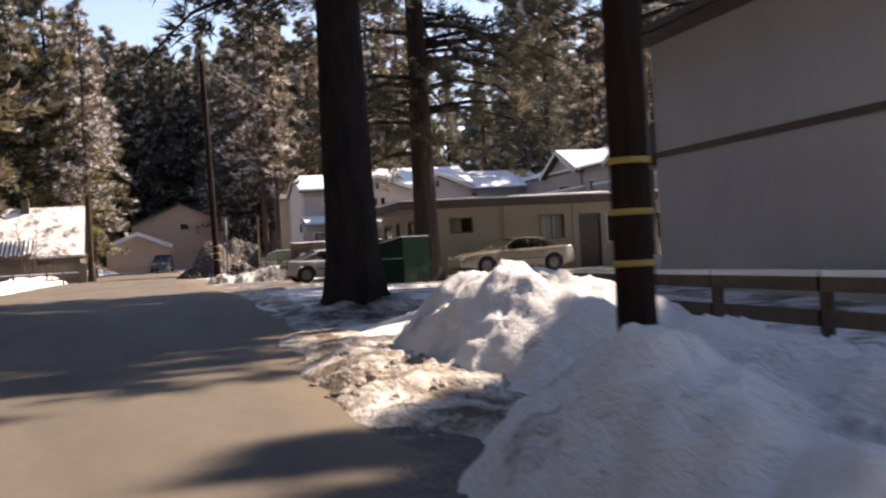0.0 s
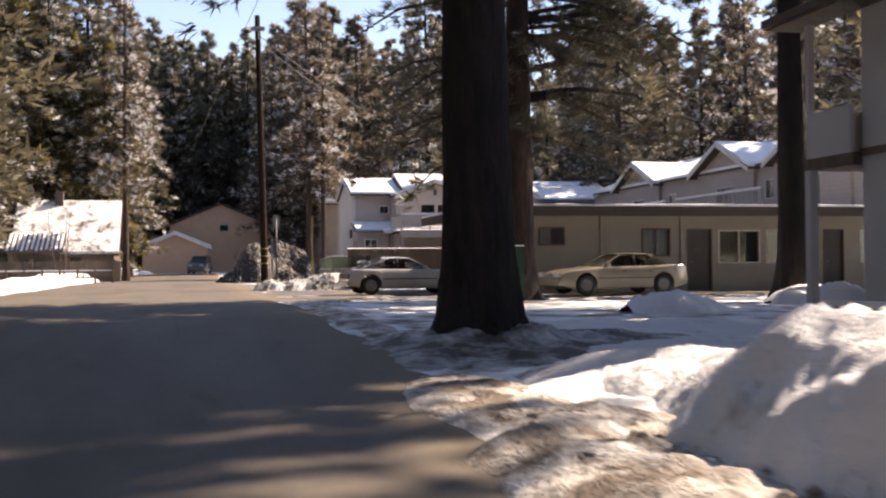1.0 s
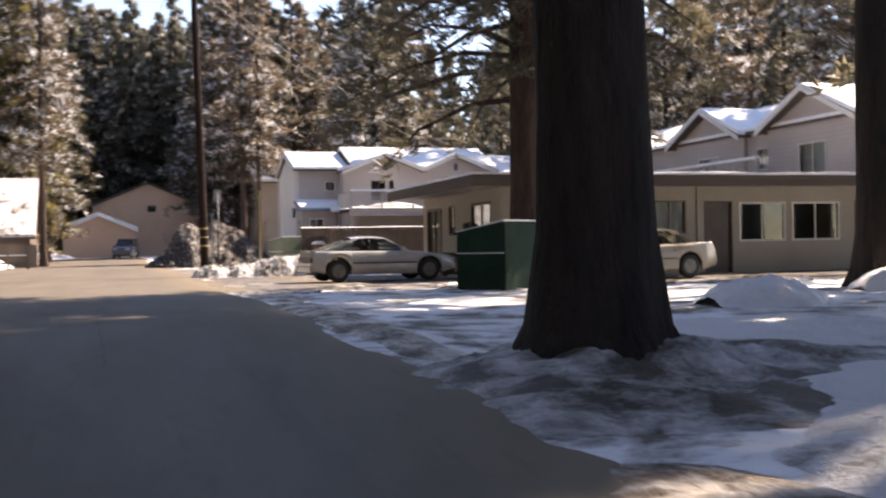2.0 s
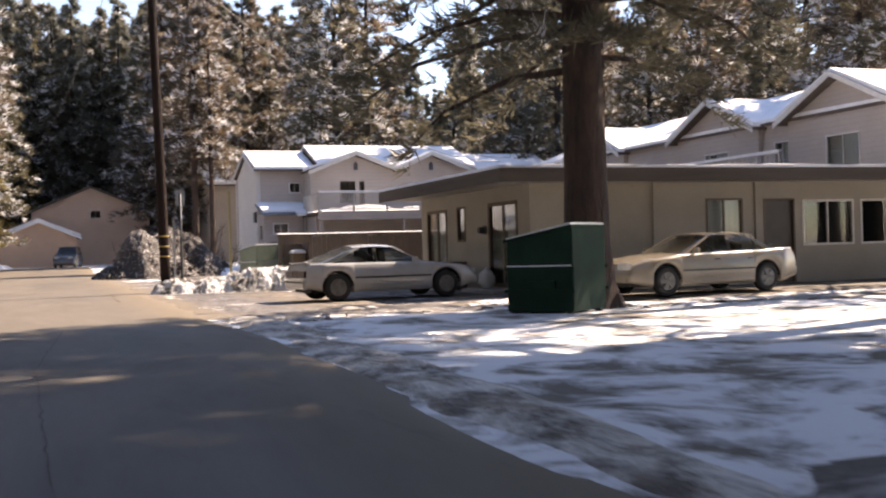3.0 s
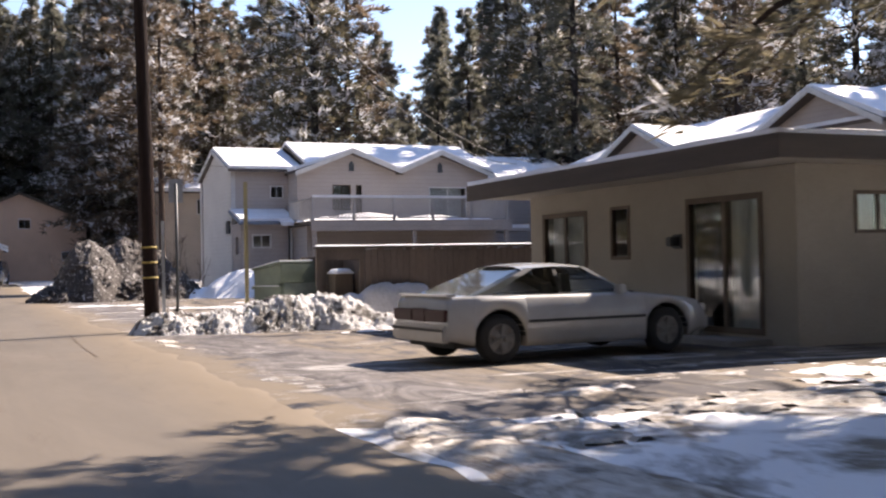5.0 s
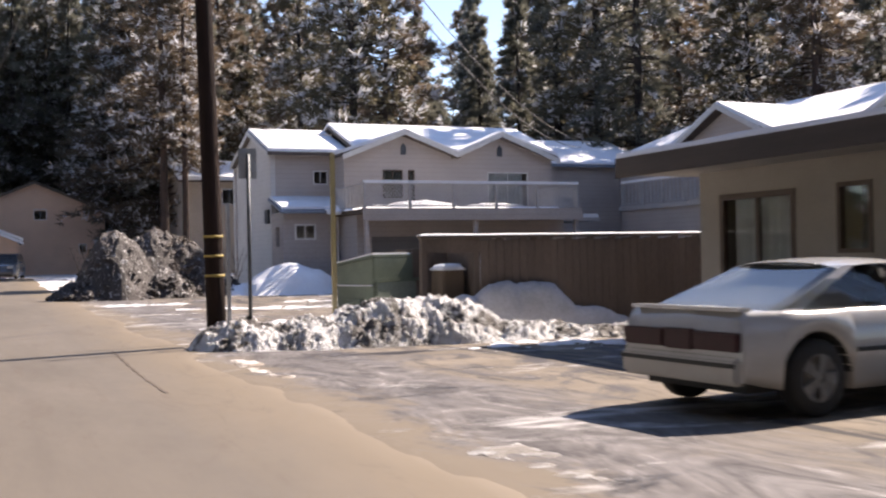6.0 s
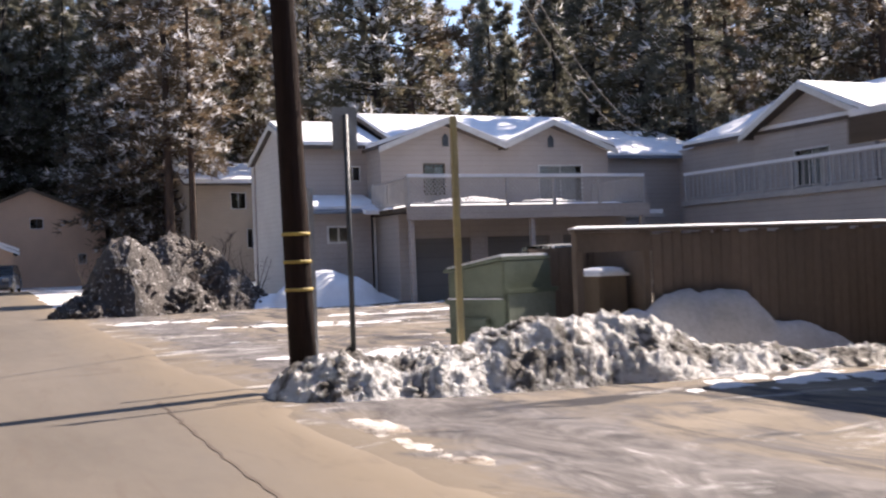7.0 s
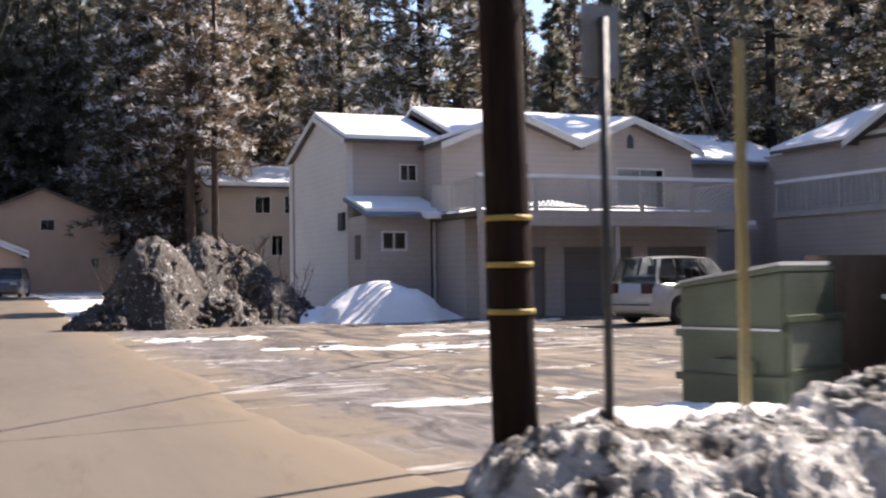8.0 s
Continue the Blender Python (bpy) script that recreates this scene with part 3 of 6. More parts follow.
def snow_slab(x0, y0, x1, y1, z, h, seed, cell=0.25, lip=0.25):
    bm = bmesh.new()
    nx, ny = max(2, int((x1 - x0) / cell)), max(2, int((y1 - y0) / cell))
    top = {}
    for i in range(nx + 1):
        for j in range(ny + 1):
            x, y = x0 + (x1 - x0) * i / nx, y0 + (y1 - y0) * j / ny
            e = min(i, j, nx - i, ny - j)
            hh = h * (lip if e == 0 else 0.85 if e == 1 else 1.0) * (1 + 0.5 * noise.noise(Vector((x * 0.8, y * 0.8, seed))))
            top[i, j] = bm.verts.new((x, y, z + max(0.006, hh)))
    for i in range(nx):
        for j in range(ny):
            bm.faces.new((top[i, j], top[i + 1, j], top[i + 1, j + 1], top[i, j + 1]))
    ring = [(i, 0) for i in range(nx)] + [(nx, j) for j in range(ny)] + [(i, ny) for i in range(nx, 0, -1)] + [(0, j) for j in range(ny, 0, -1)]
    low = {r: bm.verts.new((top[r].co.x, top[r].co.y, z - 0.01)) for r in ring}
    for a, b in zip(ring, ring[1:] + ring[:1]):
        bm.faces.new((top[a], low[a], low[b], top[b]))
    return bm


tagged(part("roof_snow", snow_slab(RX + 0.01, RY + 0.01, RX2 - 0.05, RY2 - 0.02, 2.905, 0.11, 3, lip=0.7), SNOW, None, "", True), "thin snow layer on the flat motel roof", "snow")
window(motel, "y", MY, *front_open[0], 1, TRIM, curtain=0.5)
window(motel, "y", MY, *front_open[1], 1, TRIM, curtain=0.98)
window(motel, "y", MY, *front_open[3], 1, WHITE_TRIM, curtain=0.0)
window(motel, "y", MY, *front_open[4], 1, WHITE_TRIM, curtain=0.0)
window(motel, "y", MY, *front_open[6], 1, WHITE_TRIM, curtain=0.3)
for o in (front_open[2], front_open[5]):
    d = part("door", worn_box(o[0] + 0.05, MY + 0.06, o[2], o[1] - 0.05, MY + 0.11, o[3] - 0.05, 0.006), DOOR_DARK, motel, "dark brown entrance door")
    part("door_frame", boxes((o[0], MY - 0.015, o[2], o[0] + 0.05, MY + 0.12, o[3]), (o[1] - 0.05, MY - 0.015, o[2], o[1], MY + 0.12, o[3]), (o[0] + 0.05, MY - 0.015, o[3] - 0.05, o[1] - 0.05, MY + 0.12, o[3])), TRIM, motel)
    part("handle", boxes((o[0] + 0.12, MY + 0.0, 1.0, o[0] + 0.24, MY + 0.06, 1.03)), ALLOY, d, "dull metal lever handle")
window(motel, "x", MX, *side_open[0], 1, TRIM, "sliding_door", w=0.09, curtain=0.45, label="brown-framed sliding glass door")
window(motel, "x", MX, *side_open[1], 0, TRIM, w=0.06, curtain=0.0, label="narrow dark-framed window")
window(motel, "x", MX, *side_open[2], 1, TRIM, "sliding_door", w=0.09, curtain=0.9, label="brown-framed sliding glass door with curtain")
part("sill_step", worn_box(MX - 0.75, 39.4, -0.05, MX - 0.003, 41.6, 0.1, 0.02), surface("concrete_step", (0.3, 0.28, 0.26), None, 0.9, scale=3), motel, "concrete door step")
for x in (13.4, 16.35):
    part("downpipe", boxes((x, MY - 0.06, 0.0, x + 0.07, MY - 0.004, 2.6)), STUCCO, motel)
lamp = part("wall_lamp", worn_box(MX - 0.2, 41.62, 1.5, MX - 0.02, 41.78, 1.66, 0.02), DARK_POST, motel, "small dark wall lamp")
part("bracket", boxes((MX - 0.03, 41.58, 1.46, MX - 0.004, 41.82, 1.7)), DARK_POST, lamp)


# ---- gabled houses ----
def slope_slab(axis, a0, za, a1, zb, u0, u1, thick):
    """A roof slope: from (a0, za) to (a1, zb) across, running along the other axis from u0 to u1."""
    return prism([(a0, za), (a1, zb), (a1, zb + thick), (a0, za + thick)], u0, u1, "y" if axis == "x" else "x")


def gable_wall(axis, pos, thick, u0, u1, ze, um, zp):
    pts = [(u0, ze), (u1, ze), (um, zp)]
    return prism(pts, pos, pos + thick, "y" if axis == "y" else "x")


def gable_roof(parent, ridge, c, half_a, half_b, ze_a, ze_b, zr, u0, u1, mat, snow=0.14, overhang=0.35, snow_label="deep snow on the roof", snow_mat=None):
    """ridge 'x' or 'y' is the way the ridge runs; c its place across; half_a, half_b the half widths on the low and high side."""
    cross = "y" if ridge == "x" else "x"
    a, b = c - half_a, c + half_b
    sa, sb = (zr - ze_a) / half_a, (zr - ze_b) / half_b
    r = part("roof", slope_slab(cross, a - overhang, ze_a - sa * overhang, c, zr, u0, u1, 0.14), mat, parent)
    part("roof_slope", slope_slab(cross, b + overhang, ze_b - sb * overhang, c, zr, u0, u1, 0.14), mat, r)
    if snow:
        part("snow_layer", slope_slab(cross, a - overhang + 0.02, ze_a - sa * overhang + 0.146, c, zr + 0.146, u0 + 0.04, u1 - 0.04, snow), snow_mat or SNOW, r, snow_label)
        part("snow_layer", slope_slab(cross, b + overhang - 0.02, ze_b - sb * overhang + 0.146, c, zr + 0.146, u0 + 0.04, u1 - 0.04, snow), snow_mat or SNOW, r, snow_label)
    return r


def bargeboards(parent, axis, pos, u0, ze0, um, zp, u1, ze1, mat=None, d=0.05):
    for a, za, b, zb in ((u0, ze0, um, zp), (um, zp, u1, ze1)):
        part("bargeboard", prism([(a, za - 0.12), (b, zb - 0.12), (b, zb + 0.1), (a, za + 0.1)], pos, pos + d, "y" if axis == "y" else "x"), mat or WHITE_TRIM, parent)


# townhouse with two gables over garages and a deck
th = thing("townhouse", "grey two-storey townhouse with snowy gables", "house", "townhouses")
part("wall", wall_bm("y", 73.5, 0.2, 13.0, 22.3, 0, 3.08, [(13.6, 15.75, 0, 2.2), (16.4, 18.95, 0, 2.2), (19.5, 21.8, 0, 2.2)]), SIDING, th)
part("wall", wall_bm("x", 13.0, 0.2, 73.7, 76.0, 0, 3.08), SIDING, th)
part("wall", wall_bm("x", 22.1, 0.2, 73.7, 76.0, 0, 3.08), SIDING, th)
for a, b in ((13.6, 15.75), (16.4, 18.95), (19.5, 21.8)):
    g = part("garage_door", boxes((a, 73.6, 0.0, b, 73.66, 2.2)), GARAGE_DOOR, th, "grey panelled garage door")
    part("frame", boxes((a - 0.08, 73.46, 0, a, 73.497, 2.28), (b, 73.46, 0, b + 0.08, 73.497, 2.28), (a, 73.46, 2.2, b, 73.497, 2.28)), SIDING, g)
deck = part("deck", boxes((12.8, 72.1, 3.09, 22.4, 76.0, 3.26)), WOOD, th)
part("deck_rim", boxes((12.78, 72.06, 2.8, 22.42, 72.1, 3.28)), SIDING, deck)
for x in (12.9, 17.5, 22.1):
    part("deck_post", boxes((x, 72.15, 0, x + 0.16, 72.31, 3.08)), SIDING, deck)


def railing(parent, axis, pos, u0, u1, z0, z1, step=0.16, post=1.65, snow=True):
    def put(a0, a1, d, b0, b1):
        return (a0, pos - d, b0, a1, pos + d, b1) if axis == "y" else (pos - d, a0, b0, pos + d, a1, b1)
    top = part("rail", boxes(put(u0, u1, 0.05, z1 - 0.05, z1)), DECK_RAIL, parent)
    part("lower_rail", boxes(put(u0, u1, 0.03, z0 + 0.08, z0 + 0.13)), DECK_RAIL, parent)
    n = int((u1 - u0) / post)
    for k in range(n + 1):
        a = u0 + (u1 - u0 - 0.1) * k / n
        part("post", boxes(put(a, a + 0.1, 0.048, z0, z1 + (0.0 if k not in (0, n) else 0.04))), DECK_RAIL, parent)
    m = int((u1 - u0) / step)
    if axis == "y":
        h = z1 - z0 - 0.2
        for k in range(-int(h / step), m):
            for way in (0, 1):
                a, b = u0 + k * step, u0 + k * step + h
                p0, p1 = (max(a, u0), z0 + 0.13 + max(0, u0 - a)), (min(b, u1), z0 + 0.13 + h - max(0, b - u1))
                if p1[0] - p0[0] < 0.05:
                    continue
                if way:
                    p0, p1 = (p0[0], 2 * z0 + 0.26 + h - p0[1]), (p1[0], 2 * z0 + 0.26 + h - p1[1])
                part("slat", prism([(p0[0], p0[1]), (p0[0] + 0.04, p0[1]), (p1[0] + 0.04, p1[1]), (p1[0], p1[1])], pos - 0.012 + 0.014 * way, pos + 0.014 * way), DECK_RAIL, parent)
        m = 0
    for k in range(1, m):
        a = u0 + (u1 - u0) * k / m
        part("baluster", boxes(put(a, a + 0.07, 0.014, z0 + 0.13, z1 - 0.05)), DECK_RAIL, parent)
    if snow:
        part("snow_cap", boxes(put(u0 + 0.02, u1 - 0.02, 0.075, z1 + 0.004, z1 + 0.12)), SNOW, top, "snow lying along the rail")


railing(th, "y", 72.2, 12.85, 22.3, 3.26, 4.25)
railing(th, "x", 12.9, 72.3, 75.9, 3.26, 4.25, snow=False)
railing(th, "x", 22.25, 72.3, 75.9, 3.26, 4.25, snow=False)
tagged(heap("deck_snow", [(15.8, 74.0, 1.9, 1.5, 0.42, 0), (19.2, 74.2, 1.9, 1.4, 0.34, 0), (13.9, 74.2, 1.2, 1.2, 0.25, 0), (21.3, 74.0, 1.0, 1.2, 0.2, 0)], SNOW, "snow drift lying on the townhouse deck", "snow", 0.2, 0.08, 1.2, 5.0, 0.8), kind="").location.z = 3.28
up = [(15.0, 15.9, 3.9, 5.1), (16.15, 16.45, 3.3, 5.1), (19.9, 21.9, 3.4, 5.05)]
part("wall", wall_bm("y", 76.0, 0.2, 13.3, 23.1, 0, 5.72, up), SIDING, th)
part("wall", wall_bm("x", 22.9, 0.2, 76.2, 84.4, 0, 5.72), SIDING, th)
part("wall", wall_bm("y", 84.4, 0.2, 10.5, 23.1, 0, 5.72), SIDING, th)
part("gable", gable_wall("y", 76.0, 0.2, 13.3, 18.3, 5.72, 15.9, 6.62), SIDING, th)
part("gable", gable_wall("y", 76.0, 0.2, 18.3, 23.1, 5.72, 20.45, 6.62), SIDING, th)
for o in up:
    window(th, "y", 76.0, *o, 1 if o[1] - o[0] > 0.5 else 0, WHITE_TRIM if o[0] > 19 else TRIM, curtain=0.9 if o[0] > 19 else 0.0)
for x in (15.95, 20.5):
    part("gable_vent", prism([(x - 0.12, 5.75), (x + 0.12, 5.75), (x + 0.12, 6.1), (x, 6.25), (x - 0.12, 6.1)], 75.96, 75.997), DARK_POST, th, "small dark louvred vent")
gable_roof(th, "x", 80.2, 3.9, 4.4, 5.85, 5.75, 7.27, 13.85, 23.4, SHINGLE, overhang=0.06)
part("wall", wall_bm("x", 13.3, 0.2, 76.2, 77.6, 0, 5.72), SIDING, th)
for c, a, b in ((15.9, 2.65, 2.4), (20.45, 2.15, 2.65)):
    gable_roof(th, "y", c, a, b, 5.66, 5.66, 6.55, 75.55, 79.6, SHINGLE, overhang=0.12)
bargeboards(th, "y", 75.5, 13.1, 5.58, 15.9, 6.69, 18.3, 5.76)
bargeboards(th, "y", 75.5, 18.3, 5.76, 20.45, 6.69, 23.3, 5.55)
# lower wing at its end
part("wall", wall_bm("y", 77.6, 0.2, 10.75, 13.3, 0, 5.95, [(12.4, 13.05, 4.55, 5.15)]), SIDING, th)
window(th, "y", 77.6, 12.4, 13.05, 4.55, 5.15, 1, WHITE_TRIM)
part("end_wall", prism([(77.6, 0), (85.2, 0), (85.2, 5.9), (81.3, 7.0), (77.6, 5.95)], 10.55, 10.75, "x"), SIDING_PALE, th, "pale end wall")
gable_roof(th, "x", 80.9, 3.3, 3.3, 5.9, 5.9, 7.0, 10.35, 13.9, SHINGLE, overhang=0.4)
part("bargeboard", prism([(77.2, 5.7), (80.9, 6.95), (80.9, 7.15), (77.2, 5.9)], 10.3, 10.345, "x"), WHITE_TRIM, th)
part("bargeboard", prism([(80.9, 6.95), (84.8, 5.7), (84.8, 5.9), (80.9, 7.15)], 10.3, 10.345, "x"), WHITE_TRIM, th)
part("porch_wall", wall_bm("y", 75.7, 0.2, 10.75, 12.75, 0, 3.3, [(11.05, 11.95, 2.15, 2.8)]), SIDING, th)
window(th, "y", 75.7, 11.05, 11.95, 2.15, 2.8, 1, WHITE_TRIM, w=0.07)
part("porch_wall", wall_bm("x", 10.57, 0.18, 75.7, 77.6, 0, 3.3, [(76.3, 76.9, 1.9, 2.7)]), SIDING, th)
part("porch_wall", wall_bm("x", 12.57, 0.18, 75.9, 77.6, 0, 3.3), SIDING, th)
part("front_door", boxes((12.85, 77.5, 0, 13.25, 77.59, 2.1)), DOOR_DARK, th)
part("porch_post", boxes((12.85, 75.75, 0, 12.95, 75.85, 3.2)), WHITE_TRIM, th)
pr = part("porch_roof", slope_slab("y", 75.3, 3.22, 77.6, 3.85, 10.4, 13.2, 0.1), METAL_ROOF, th, "blue-grey lean-to porch roof")
part("snow_layer", slope_slab("y", 75.55, 3.40, 77.6, 3.955, 10.5, 13.1, 0.1), SNOW, pr, "thin snow on the porch roof")
part("snow_layer", slope_slab("y", 74.9, 3.15, 76.4, 3.45, 12.3, 13.6, 0.16), SNOW, pr)
ml = part("wall_meter", worn_box(10.44, 77.8, 2.9, 10.546, 78.4, 3.5, 0.02), DARK_POST, th, "dark meter box")
# wing on the other side
wing = thing("townhouse_wing", "grey connecting wing with bluish snowy roof", "house")
part("wall", wall_bm("y", 78.4, 0.2, 23.15, 28.4, 0, 5.6, [(23.4, 24.2, 4.3, 5.3)]), SIDING, wing)
part("wall", wall_bm("x", 28.21, 0.18, 77.22, 78.4, 0, 5.9), SIDING, wing)
window(wing, "y", 78.4, 23.4, 24.2, 4.3, 5.3, 0, TRIM)
gable_roof(wing, "x", 82.4, 4.0, 4.0, 5.65, 5.65, 7.05, 23.55, 30.0, METAL_ROOF, snow=0.08)
part("porch", boxes((22.5, 74.0, 2.8, 24.4, 76.8, 2.95)), DECK_RAIL, wing)
part("snow_layer", boxes((22.55, 74.05, 2.955, 24.35, 76.75, 3.12)), SNOW, wing)
# townhouse row along the side lane, with gables towards the lane
tb = thing("townhouse", "grey townhouse row with three snowy gables and decks", "house", "townhouses")
part("wall", wall_bm("x", 28.2, 0.2, 45.2, 77.0, 0, 6.0, [(69.6, 71.4, 3.6, 5.1), (64.5, 65.5, 4.2, 5.2), (57.3, 58.9, 3.6, 5.1), (53.0, 54.0, 4.2, 5.2), (47.5, 49.0, 3.8, 5.2)]), SIDING, tb)
for o in ((69.6, 71.4, 3.6, 5.1), (64.5, 65.5, 4.2, 5.2), (57.3, 58.9, 3.6, 5.1), (53.0, 54.0, 4.2, 5.2), (47.5, 49.0, 3.8, 5.2)):
    window(tb, "x", 28.2, *o, 1, WHITE_TRIM, curtain=0.6)
part("wall", prism([(28.2, 0), (37.8, 0), (37.8, 6.0), (33.0, 7.9), (28.2, 6.0)], 45.0, 45.2, "y"), SIDING, tb)
part("wall", wall_bm("x", 37.6, 0.2, 45.2, 77.0, 0, 6.0), SIDING, tb)
part("wall", prism([(28.2, 0), (37.8, 0), (37.8, 6.0), (33.0, 7.9), (28.2, 6.0)], 77.0, 77.2, "y"), SIDING, tb)
gable_roof(tb, "y", 33.0, 4.8, 4.8, 6.0, 6.0, 7.8, 44.6, 77.6, SHINGLE, overhang=0.3)
for c in (69.7, 58.0, 49.6):
    part("gable", gable_wall("x", 28.0, 0.2, c - 3.2, c + 3.2, 5.9, c, 7.25), SIDING, tb)
    part("bay", wall_bm("x", 27.99, 0.2, c - 3.2, c + 3.2, 3.3, 5.9, [(c - 1, c + 0.9, 3.6, 5.1)]), SIDING, tb)
    window(tb, "x", 27.99, c - 1, c + 0.9, 3.6, 5.1, 1, WHITE_TRIM, curtain=0.5)
    gable_roof(tb, "x", c, 3.2, 3.2, 5.9, 5.9, 7.25, 27.5, 31.9, SHINGLE, snow=0.2, overhang=0.3)
    bargeboards(tb, "x", 27.45, c - 3.5, 5.78, c, 7.4, c + 3.5, 5.78)
for a, b in ((62.5, 75.7), (51.5, 61.0)):
    part("garage_wall", wall_bm("x", 26.6, 0.2, a, b, 0, 3.3, [(a + 1, a + 3.6, 0, 2.2), (a + 5, a + 7.6, 0, 2.2)]), SIDING, tb)
    for k in (1, 5):
        part("garage_door", boxes((26.7, a + k, 0, 26.76, a + k + 2.6, 2.2)), GARAGE_DOOR, tb)
    part("deck", boxes((26.5, a - 0.1, 3.3, 28.19, b + 0.1, 3.5)), DECK_RAIL, tb)
    railing(tb, "x", 26.6, a, b, 3.5, 4.55, step=0.3)


def plain_house(name, label, x0, x1, y0, y1, z0, ze, zp, mat, windows, roof_mat, snow=0.14, ridge="y", overhang=0.4, snow_mat=None):
    h = thing(name, label, "house", "houses along the road")
    xm, ym = (x0 + x1) / 2, (y0 + y1) / 2
    ops = [w[:4] for w in windows]
    part("wall", wall_bm("y", y0, 0.2, x0, x1, z0, ze, ops), mat, h)
    part("wall", wall_bm("y", y1, 0.2, x0, x1, z0, ze), mat, h)
    part("wall", wall_bm("x", x0, 0.2, y0 + 0.2, y1, z0, ze), mat, h)
    part("wall", wall_bm("x", x1 - 0.2, 0.2, y0 + 0.2, y1, z0, ze), mat, h)
    for w in windows:
        window(h, "y", y0, *w, 1, WHITE_TRIM if name != "shed" else TRIM)
    if ridge == "y":
        for y in (y0, y1):
            part("gable", gable_wall("y", y, 0.2, x0, x1, ze, xm, zp), mat, h)
        gable_roof(h, "y", xm, xm - x0, x1 - xm, ze, ze, zp, y0 - overhang, y1 + 0.4, roof_mat, snow, overhang)
        bargeboards(h, "y", y0 - overhang - 0.04, x0 - overhang, ze - (zp - ze) / (xm - x0) * overhang, xm, zp + 0.08, x1 + overhang, ze - (zp - ze) / (xm - x0) * overhang, SNOW if snow > 0.2 else TRIM)
    else:
        for x in (x0, x1 - 0.2):
            part("gable", gable_wall("x", x, 0.2, y0, y1, ze, ym, zp), mat, h)
        gable_roof(h, "x", ym, ym - y0, y1 - ym, ze, ze, zp, x0 - overhang, x1 + overhang, roof_mat, snow, overhang, snow_mat=snow_mat)
    return h


plain_house("house", "two-storey tan house with a plain gable end", -2.4, 8.6, 128, 140, 0.4, 5.75, 8.0, TAN_SIDING, [(3.0, 4.0, 5.0, 5.9), (6.5, 7.1, 2.2, 3.0)], SHINGLE, 0.0)
plain_house("garage", "low tan garage with snow-edged gable", -4.9, 1.5, 118, 126, 0.4, 3.1, 4.4, TAN_SIDING, [], SHINGLE, 0.22)
plain_house("house", "sand-coloured house with a flat snowy roof line", 13.0, 21.8, 115, 125, 0.2, 7.4, 8.9, TAN2_SIDING, [(15.9, 17.0, 5.6, 6.8), (17.9, 19.9, 5.6, 6.8), (17.0, 17.8, 2.8, 4.2)], SHINGLE, 0.3, "x")
cabin = plain_house("shed", "low dark cabin with a steep snowy roof", -12.8, -5.8, 89.5, 97.5, 0.0, 2.3, 6.0, FENCE_WOOD, [(-9, -8, 1.0, 1.9)], SHINGLE, 0.2, "x", snow_mat=SHADE_PATCHED)

lean = part("lean_to_roof", slope_slab("y", 86.9, 2.15, 89.5, 3.5, -13.2, -9.2, 0.1), SHINGLE, cabin, "ribbed lean-to roof with snow strips")
for k in range(12):
    part("snow_strip", slope_slab("y", 87.0 + 0.1 * (k % 3), 2.31 + 0.05 * (k % 3), 89.45, 3.58, -13.1 + 0.33 * k, -12.93 + 0.33 * k, 0.07), SNOW, lean)
part("wall", wall_bm("y", 87.2, 0.15, -13.0, -9.4, 0, 2.15), FENCE_WOOD, cabin)
part("chimney", boxes((-10.4, 93.0, 5.0, -9.8, 93.6, 7.0)), FENCE_WOOD, cabin)

# ---- apartment block with stucco wall and balcony ----
apt = thing("apartment_building", "two-storey grey stucco apartment block with balcony", "building")
part("wall", wall_bm("x", 11.4, 0.25, 0.5, 20.83, -0.5, 5.6, [(3.5, 5.2, 0.75, 2.0), (3.5, 5.2, 3.9, 5.1)]), APT_STUCCO, apt)
for o in ((3.5, 5.2, 0.75, 2.0), (3.5, 5.2, 3.9, 5.1)):
    window(apt, "x", 11.4, *o, 1, TRIM)
part("wall", wall_bm("y", 20.58, 0.25, 11.65, 24.0, -0.5, 5.6, [(12.0, 13.0, 0.0, 2.1), (12.2, 14.2, 3.0, 5.0)]), APT_STUCCO, apt)
part("door", boxes((12.0, 20.65, 0.0, 13.0, 20.7, 2.1)), DOOR_DARK, apt)
window(apt, "y", 20.58, 12.2, 14.2, 3.0, 5.0, 1, TRIM, "sliding_door", face=1)
part("wall", wall_bm("y", 0.5, 0.25, 11.65, 24.0, -0.5, 5.6), APT_STUCCO, apt)
part("wall", wall_bm("x", 24.0, 0.25, 0.5, 20.83, -0.5, 5.6), APT_STUCCO, apt)
part("band", boxes((11.36, 0.5, 2.84, 11.397, 20.86, 2.98)), TRIM, apt, "dark band between the storeys")
bal = part("balcony", boxes((11.2, 20.84, 2.7, 16.0, 22.3, 2.92)), WOOD, apt)
part("parapet", boxes((11.2, 20.9, 2.92, 11.28, 22.3, 3.78), (11.28, 22.22, 2.92, 16.0, 22.3, 3.78)), APT_STUCCO, bal, "solid panelled parapet")
part("post", boxes((11.14, 22.1, -0.4, 11.3, 22.28, 2.7)), APT_STUCCO, bal)
part("post", boxes((11.16, 22.14, 3.78, 11.28, 22.26, 5.5)), APT_STUCCO, bal)
part("post", boxes((15.8, 22.1, -0.4, 16.0, 22.28, 2.7)), APT_STUCCO, bal)
aroof = part("roof", prism([(10.6, 5.5), (17.6, 7.7), (24.9, 5.5), (24.9, 5.66), (17.6, 7.86), (10.6, 5.66)], -0.3, 22.9, "y"), SHINGLE, apt)
